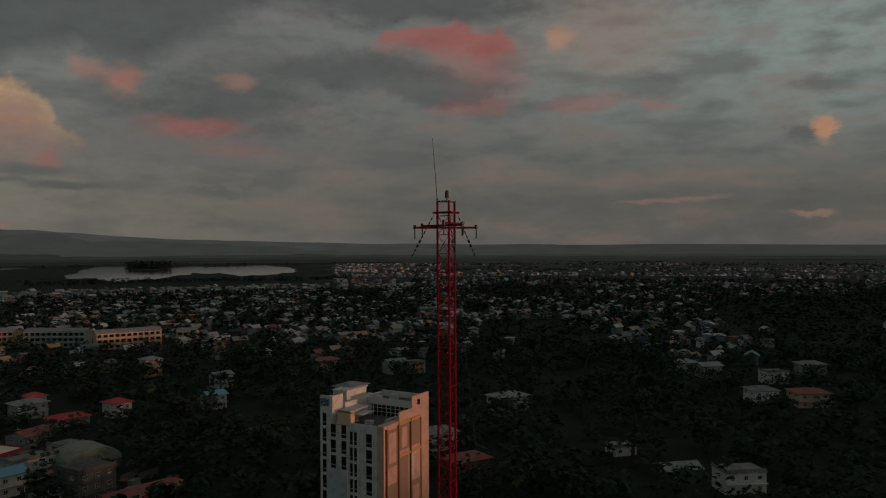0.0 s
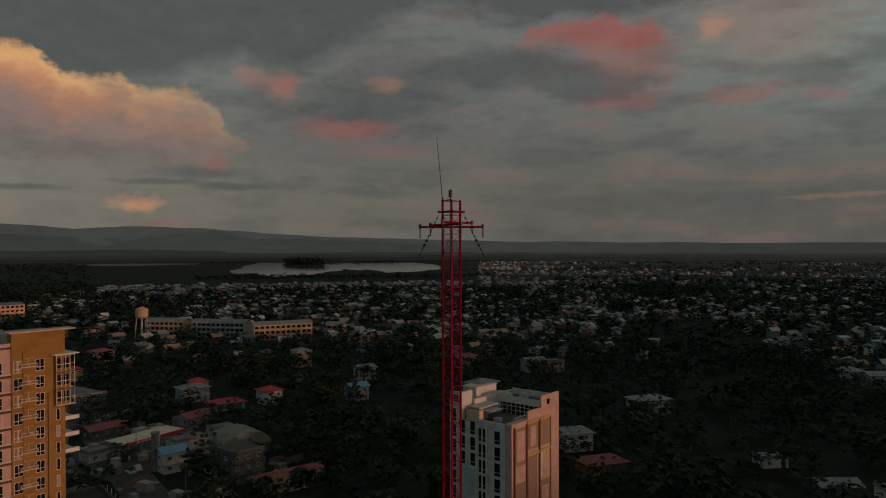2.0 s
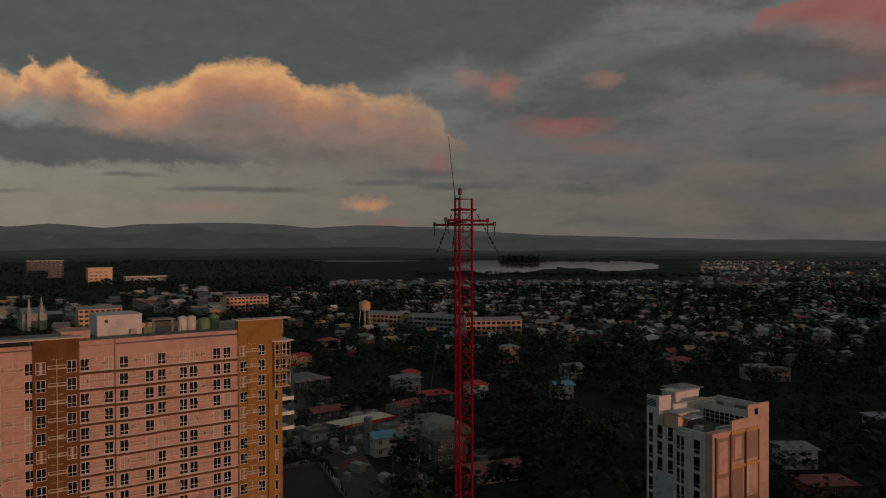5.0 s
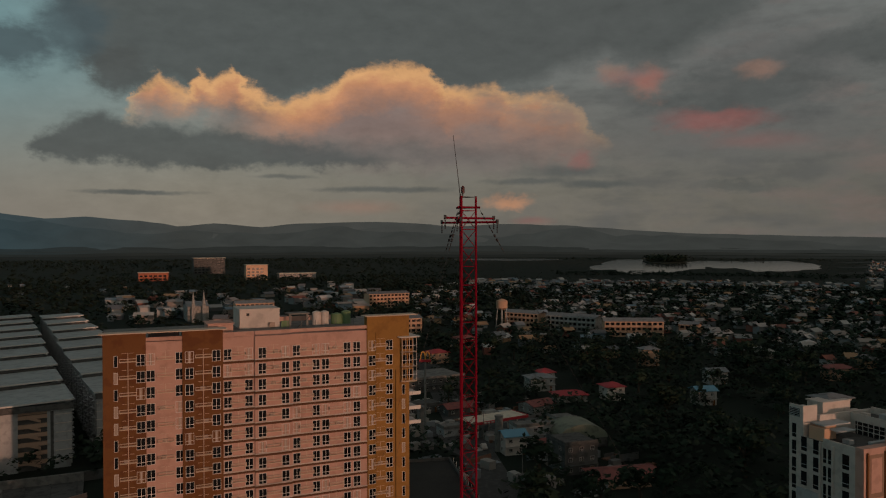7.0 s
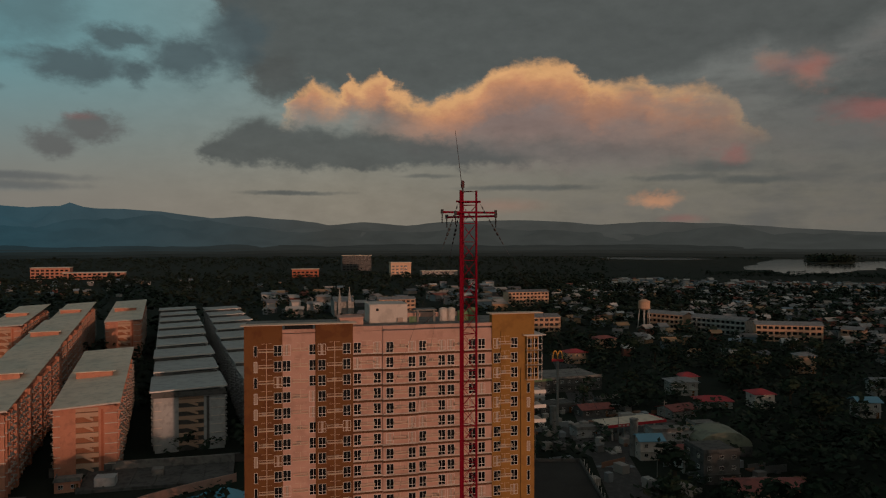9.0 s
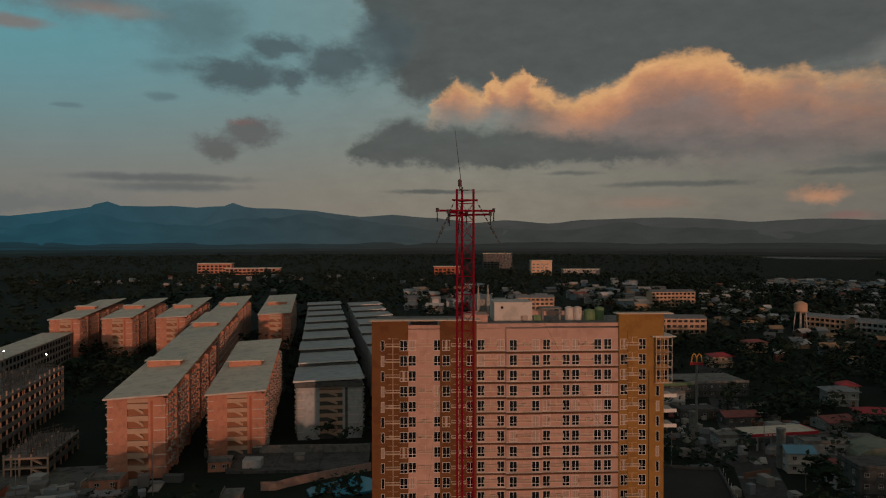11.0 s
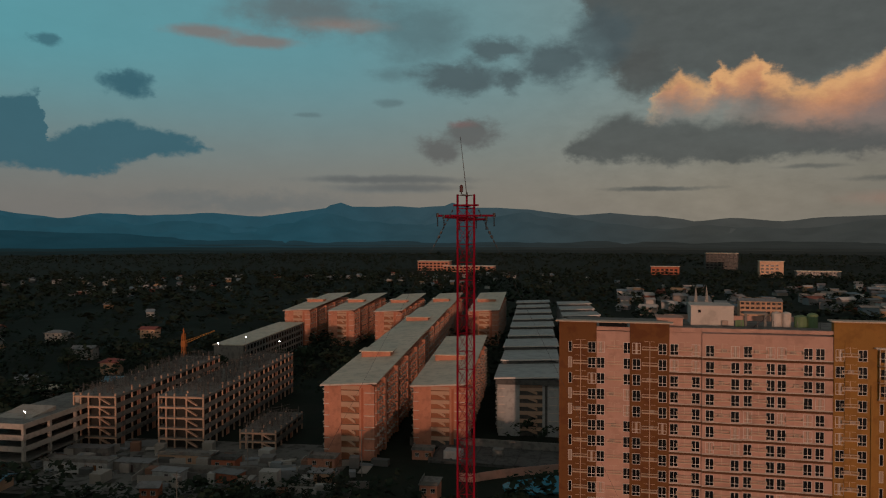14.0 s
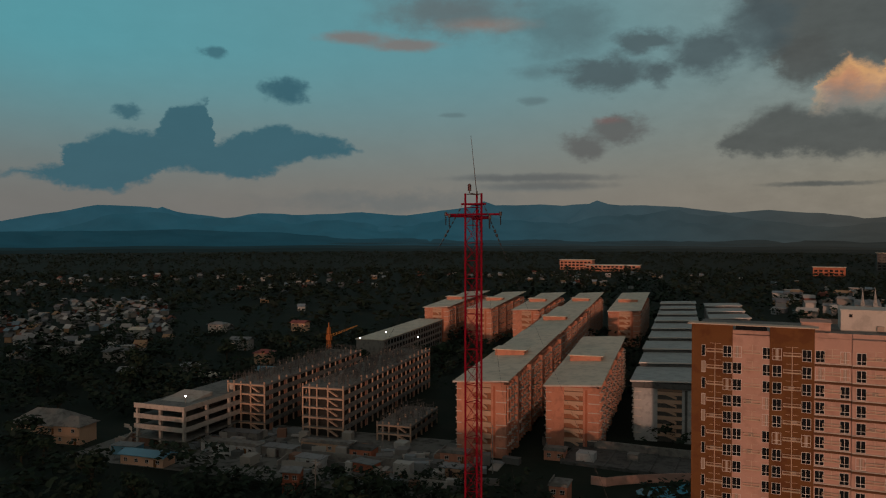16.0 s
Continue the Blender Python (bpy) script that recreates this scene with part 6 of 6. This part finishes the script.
for x, y, r in ((15, 125, 30), (116, 77, 15), (-100, 190, 45), (-150, 200, 45), (-160, 250, 40), (-125, 230, 30), (-165, 165, 30), (-70, 230, 26), (-50, 240, 26), (-25, 260, 28), (0, 270, 28), (-30, 320, 30), (-35, 390, 30), (-45, 460, 34), (-50, 510, 34), (-5, 330, 30), (-15, 400, 30), (-20, 480, 34),
                (-80, 270, 25), (-100, 340, 28), (-110, 390, 25), (-95, 460, 25), (-95, 510, 25), (-190, 430, 28), (-200, 480, 28), (-165, 430, 28), (-140, 430, 28), (-115, 460, 28), (-180, 330, 28), (-190, 370, 25), (-30, 185, 28), (100, 205, 18), (96, 235, 12), (0, 0, 18)):
    SPOTS.append((x, y, r))


def clear_of(x, y, pad=0.0):
    return all((x - a) ** 2 + (y - b) ** 2 > (r + pad) ** 2 for a, b, r in SPOTS)


# ---- trees ----
def crown_mesh(seed, n=170):
    """A crown of many small leaf sprays round uneven lobes."""
    r = random.Random(seed)
    lobes = [(r.uniform(-0.5, 0.5), r.uniform(-0.5, 0.5), r.uniform(-0.25, 0.45), r.uniform(0.35, 0.6)) for _ in range(7)]
    s = Shape()
    for i in range(n):
        lx, ly, lz, lr = r.choice(lobes)
        d = Vector((r.gauss(0, 1), r.gauss(0, 1), r.gauss(0, 1))).normalized()
        c = Vector((lx, ly, lz)) + d * lr * r.uniform(0.75, 1.08)
        u = d.orthogonal().normalized()
        u = (u * r.uniform(-1, 1) + d.cross(u) * r.uniform(-1, 1) + d * r.uniform(-0.35, 0.35)).normalized()
        w = u.cross(d).normalized()
        k = r.uniform(0.10, 0.22)
        s.add([c - u * k, c + w * k * 0.6 - u * k * 0.2, c + u * k, c - w * k * 0.6 + d * 0.05], [(0, 1, 2, 3)])
    return s.mesh("crown")


CROWNS = [crown_mesh(s) for s in range(4)]
TRUNKS = []
for s in range(2):
    r = random.Random(50 + s)
    t_ = Shape().tube((0, 0, 0), (0.03, 0.02, 0.55), 0.045, 7, 0.03)
    for i in range(4):
        a = r.uniform(0, 6.28)
        t_.tube((0.03, 0.02, 0.42 + i * 0.04), (0.28 * math.cos(a), 0.28 * math.sin(a), 0.72), 0.02, 5, 0.008)
    TRUNKS.append(t_.mesh("trunk"))
rng = random.Random(21)
count = 0
tries = 0
while count < 290 and tries < 6000:
    tries += 1
    az = radians(rng.uniform(-56, 96))
    d = 95 + 330 * rng.random() ** 0.8
    x, y = d * math.sin(az), d * math.cos(az)
    if not clear_of(x, y, 3):
        continue
    h = rng.uniform(6, 13)
    tr = thing("tree", "dark leafy tropical tree with a broad uneven crown", "tree", "trees", pose(x, y, 0, 0, 0, rng.uniform(0, 360)))
    part("trunk", TRUNKS[count % 2], BARK, tr, m=Matrix.Diagonal((h, h, h, 1)))
    k = h * rng.uniform(0.42, 0.6)
    part("crown", CROWNS[count % 4], LEAF, tr, m=pose(0, 0, h * 0.68) @ Matrix.Diagonal((k, k, h * 0.36, 1)))
    count += 1


def scatter_woods(name, n, d0, d1, az0, az1, size, label, seed, pad=0.0, power=0.6, sprays=16, leaf=0.22, free=False):
    """Far woods: thousands of uneven leaf clumps in one mesh."""
    r = random.Random(seed)
    s = Shape()
    made = 0
    while made < n:
        az = radians(r.uniform(az0, az1))
        d = d0 + (d1 - d0) * r.random() ** power
        x, y = d * math.sin(az), d * math.cos(az)
        made += 1
        if not free and not clear_of(x, y, pad):
            continue
        if not free and any(((x - cx) * math.cos(rot) + (y - cy) * math.sin(rot)) ** 2 / (rx * 1.05) ** 2 + ((y - cy) * math.cos(rot) - (x - cx) * math.sin(rot)) ** 2 / (ry * 1.05) ** 2 < 1 for cx, cy, rx, ry, rot, _ in LAKES):
            continue
        h = size * r.uniform(0.5, 1.25)
        if 1000 < d < 2400 and not free and 26 < math.degrees(az) < 60:
            h *= 0.3
        lobes = [(r.gauss(0, h * 0.35), r.gauss(0, h * 0.35), h * r.uniform(0.3, 0.75), h * r.uniform(0.2, 0.36)) for _ in range(4)]
        for q in range(sprays):
            ox, oy, oz, lr = r.choice(lobes)
            dx, dy, dz = r.gauss(0, 1), r.gauss(0, 1), r.gauss(0.25, 0.9)
            grow = lr * r.uniform(0.7, 1.1) / max(1e-6, math.sqrt(dx * dx + dy * dy + dz * dz))
            c = (x + ox + dx * grow, y + oy + dy * grow, max(0.2, oz + dz * grow))
            k = h * leaf * r.uniform(0.6, 1.3)
            a, b = r.uniform(0, 6.28), r.uniform(-0.7, 0.7)
            ca, sa, sb = math.cos(a) * k, math.sin(a) * k, b * k
            m0 = len(s.v)
            s.v += [(c[0] - ca, c[1] - sa, c[2] - sb), (c[0] + sa * 0.7, c[1] - ca * 0.7, c[2] + k * 0.35), (c[0] + ca, c[1] + sa, c[2] + sb), (c[0] - sa * 0.7, c[1] + ca * 0.7, c[2] - k * 0.2)]
            s.f.append((m0, m0 + 1, m0 + 2, m0 + 3))
    return solid(name, s, WOODS, label, "woods", "stuff")


scatter_woods("near_thicket", 3400, 80, 460, -58, 98, 8, "dark thicket of bushes and trees between houses", 31, 1.0, 0.55, 46, 0.12)
scatter_woods("middle_woods", 5200, 430, 1300, -58, 98, 9, "dark middle-distance woods", 32, sprays=18)
scatter_woods("far_woods", 5600, 1200, 2500, -58, 98, 9, "dark far woods towards the hills", 33, sprays=12, leaf=0.24)
scatter_woods("shore_woods", 420, 1330, 1450, 33, 56, 6.5, "dark trees along the near lake shore", 36, sprays=20, leaf=0.2, power=1.0, free=True)
scatter_woods("island_woods", 260, 2160, 2440, 39.6, 42.1, 17, "dark trees crowding the lake island", 37, sprays=18, leaf=0.2, power=1.0, free=True)
scatter_woods("yard_thicket", 230, 148, 180, -52, -22, 3.8, "dark bushes before the building yard", 38, sprays=46, leaf=0.13, power=1.0, free=True)


scatter_woods("belt_trees", 4200, 380, 1050, 18, 98, 8, "dark trees standing between the town houses", 34, sprays=16)


# ---- town in the distance ----
def scatter_town(name, n, d0, d1, az0, az1, label, seed, size=1.0, power=0.7, clump=1.0):
    r = random.Random(seed)
    s = Shape()
    for _ in range(n):
        az = r.uniform(az0, az1)
        d = d0 + (d1 - d0) * r.random() ** power
        if noise.noise((d * 0.004 + seed, az * 0.12, 0.5)) < -0.15 * clump + r.uniform(-0.2, 0.2):
            continue
        x, y = d * math.sin(radians(az)), d * math.cos(radians(az))
        if not clear_of(x, y, 6):
            continue
        if any(((x - cx) * math.cos(rot) + (y - cy) * math.sin(rot)) ** 2 / (rx * 1.1) ** 2 + ((y - cy) * math.cos(rot) - (x - cx) * math.sin(rot)) ** 2 / (ry * 1.1) ** 2 < 1 for cx, cy, rx, ry, rot, _ in LAKES):
            continue
        w, dd, h = r.uniform(7, 15) * size, r.uniform(6, 11) * size, r.choice((3.2, 3.4, 5.8, 6.2, 6.4)) * size ** 0.75
        a = r.uniform(-0.6, 0.6)
        ca, sa = math.cos(a), math.sin(a)
        b = Shape().box(-w / 2, w / 2, -dd / 2, dd / 2, 0, h)
        t_ = Shape()
        if r.random() < 0.85:
            t_.gable(-w / 2, w / 2, -dd / 2, dd / 2, h, r.uniform(1.2, 2.4), 0.6, 0.25)
        else:
            t_.box(-w / 2 - 0.4, w / 2 + 0.4, -dd / 2 - 0.4, dd / 2 + 0.4, h, h + 0.4)
        for q in (b, t_):
            s.add([(x + ca * px - sa * py, y + sa * px + ca * py, pz) for px, py, pz in q.v], q.f)
    return solid(name, s, TOWN, label, "town", "stuff")


scatter_town("town_belt", 2600, 400, 1150, 22, 96, "crowded town of small houses among trees", 41, 0.66, clump=0.6)
scatter_town("town_far", 3000, 1100, 2350, 54, 98, "hazy far town of pale houses", 42, 0.62)
scatter_town("town_left", 420, 470, 1200, -56, 4, "scattered far houses among dark woods", 43, 0.5, 0.6, clump=-0.6)
scatter_town("town_back", 260, 560, 1100, 0, 26, "houses behind the apartment tower", 44)


# ---- yard clutter ----
def clutter(name, n, x0, x1, y0, y1, seed, label):
    """Stacked boards, drums, low walls and sheets lying about, too many to count."""
    r = random.Random(seed)
    s = Shape()
    for _ in range(n):
        x, y = r.uniform(x0, x1), r.uniform(y0, y1)
        a = r.choice((0.1, 0.1, 0.4, 1.67)) + r.uniform(-0.15, 0.15)
        ca, sa = math.cos(a), math.sin(a)
        w, d, h = r.choice(((5, 0.3, 1.6), (3, 1.5, 0.8), (1.2, 1.2, 1.1), (6, 2.2, 0.4), (2.4, 2.4, 2.3), (9, 0.25, 1.9), (4, 3, 2.6)))
        w, d, h = w * r.uniform(0.6, 1.3), d * r.uniform(0.7, 1.3), h * r.uniform(0.6, 1.2)
        q = Shape().box(-w / 2, w / 2, -d / 2, d / 2, 0.05, h)
        s.add([(x + ca * px - sa * py, y + sa * px + ca * py, pz) for px, py, pz in q.v], q.f)
    return solid(name, s, CLUTTER, label, "clutter", "stuff")


CLUTTER = material("mixed_site_goods", (0.2, 0.2, 0.2), 0.85, vary=0.4, per_island=((0.34, 0.31, 0.27), (0.19, 0.18, 0.17), (0.40, 0.38, 0.35), (0.24, 0.13, 0.09), (0.12, 0.12, 0.115), (0.33, 0.30, 0.27), (0.24, 0.26, 0.27)))
clutter("site_goods", 190, -178, -62, 152, 184, 61, "scattered building goods, sheds and low walls in the yard")
clutter("shop_yard_goods", 160, 76, 136, 140, 262, 62, "stalls, low walls and goods between the shops")
for i, (x, y, r_, w, mat, lab) in enumerate(((-126, 163, 4, 10, CONCRETE, "pale flat-roofed site shed"), (-147, 172, 8, 12, CONCRETE, "long concrete site shed"), (-96, 160, -6, 7, BRICKWALL, "rust-brown sheet metal shed"),
                                             (-73, 166, 6, 6, HOUSEPINK, "small peach site hut"), (-168, 146, 12, 8, TEALROOF, "blue-painted container cabin"), (-112, 158, 2, 8, GREYWALL, "grey container cabin"))):
    sh = thing("shed", lab + " in the yard", "shed", "yard sheds", pose(x, y, 0, 0, 0, r_))
    part("wall", Shape().box(-w / 2, w / 2, -2, 2, 0, 2.6), mat, sh)
    part("roof", Shape().box(-w / 2 - 0.3, w / 2 + 0.3, -2.3, 2.3, 2.6, 2.75), GREYROOF, sh)
    part("door", Shape().box(-0.5, 0.5, -2.05, -2.003, 0, 2.0), MASTDARK, sh)
scatter_town("town_slope", 300, 420, 760, -57, -45, "dense low settlement of small grey houses on the slope", 45, 0.42, 0.8)
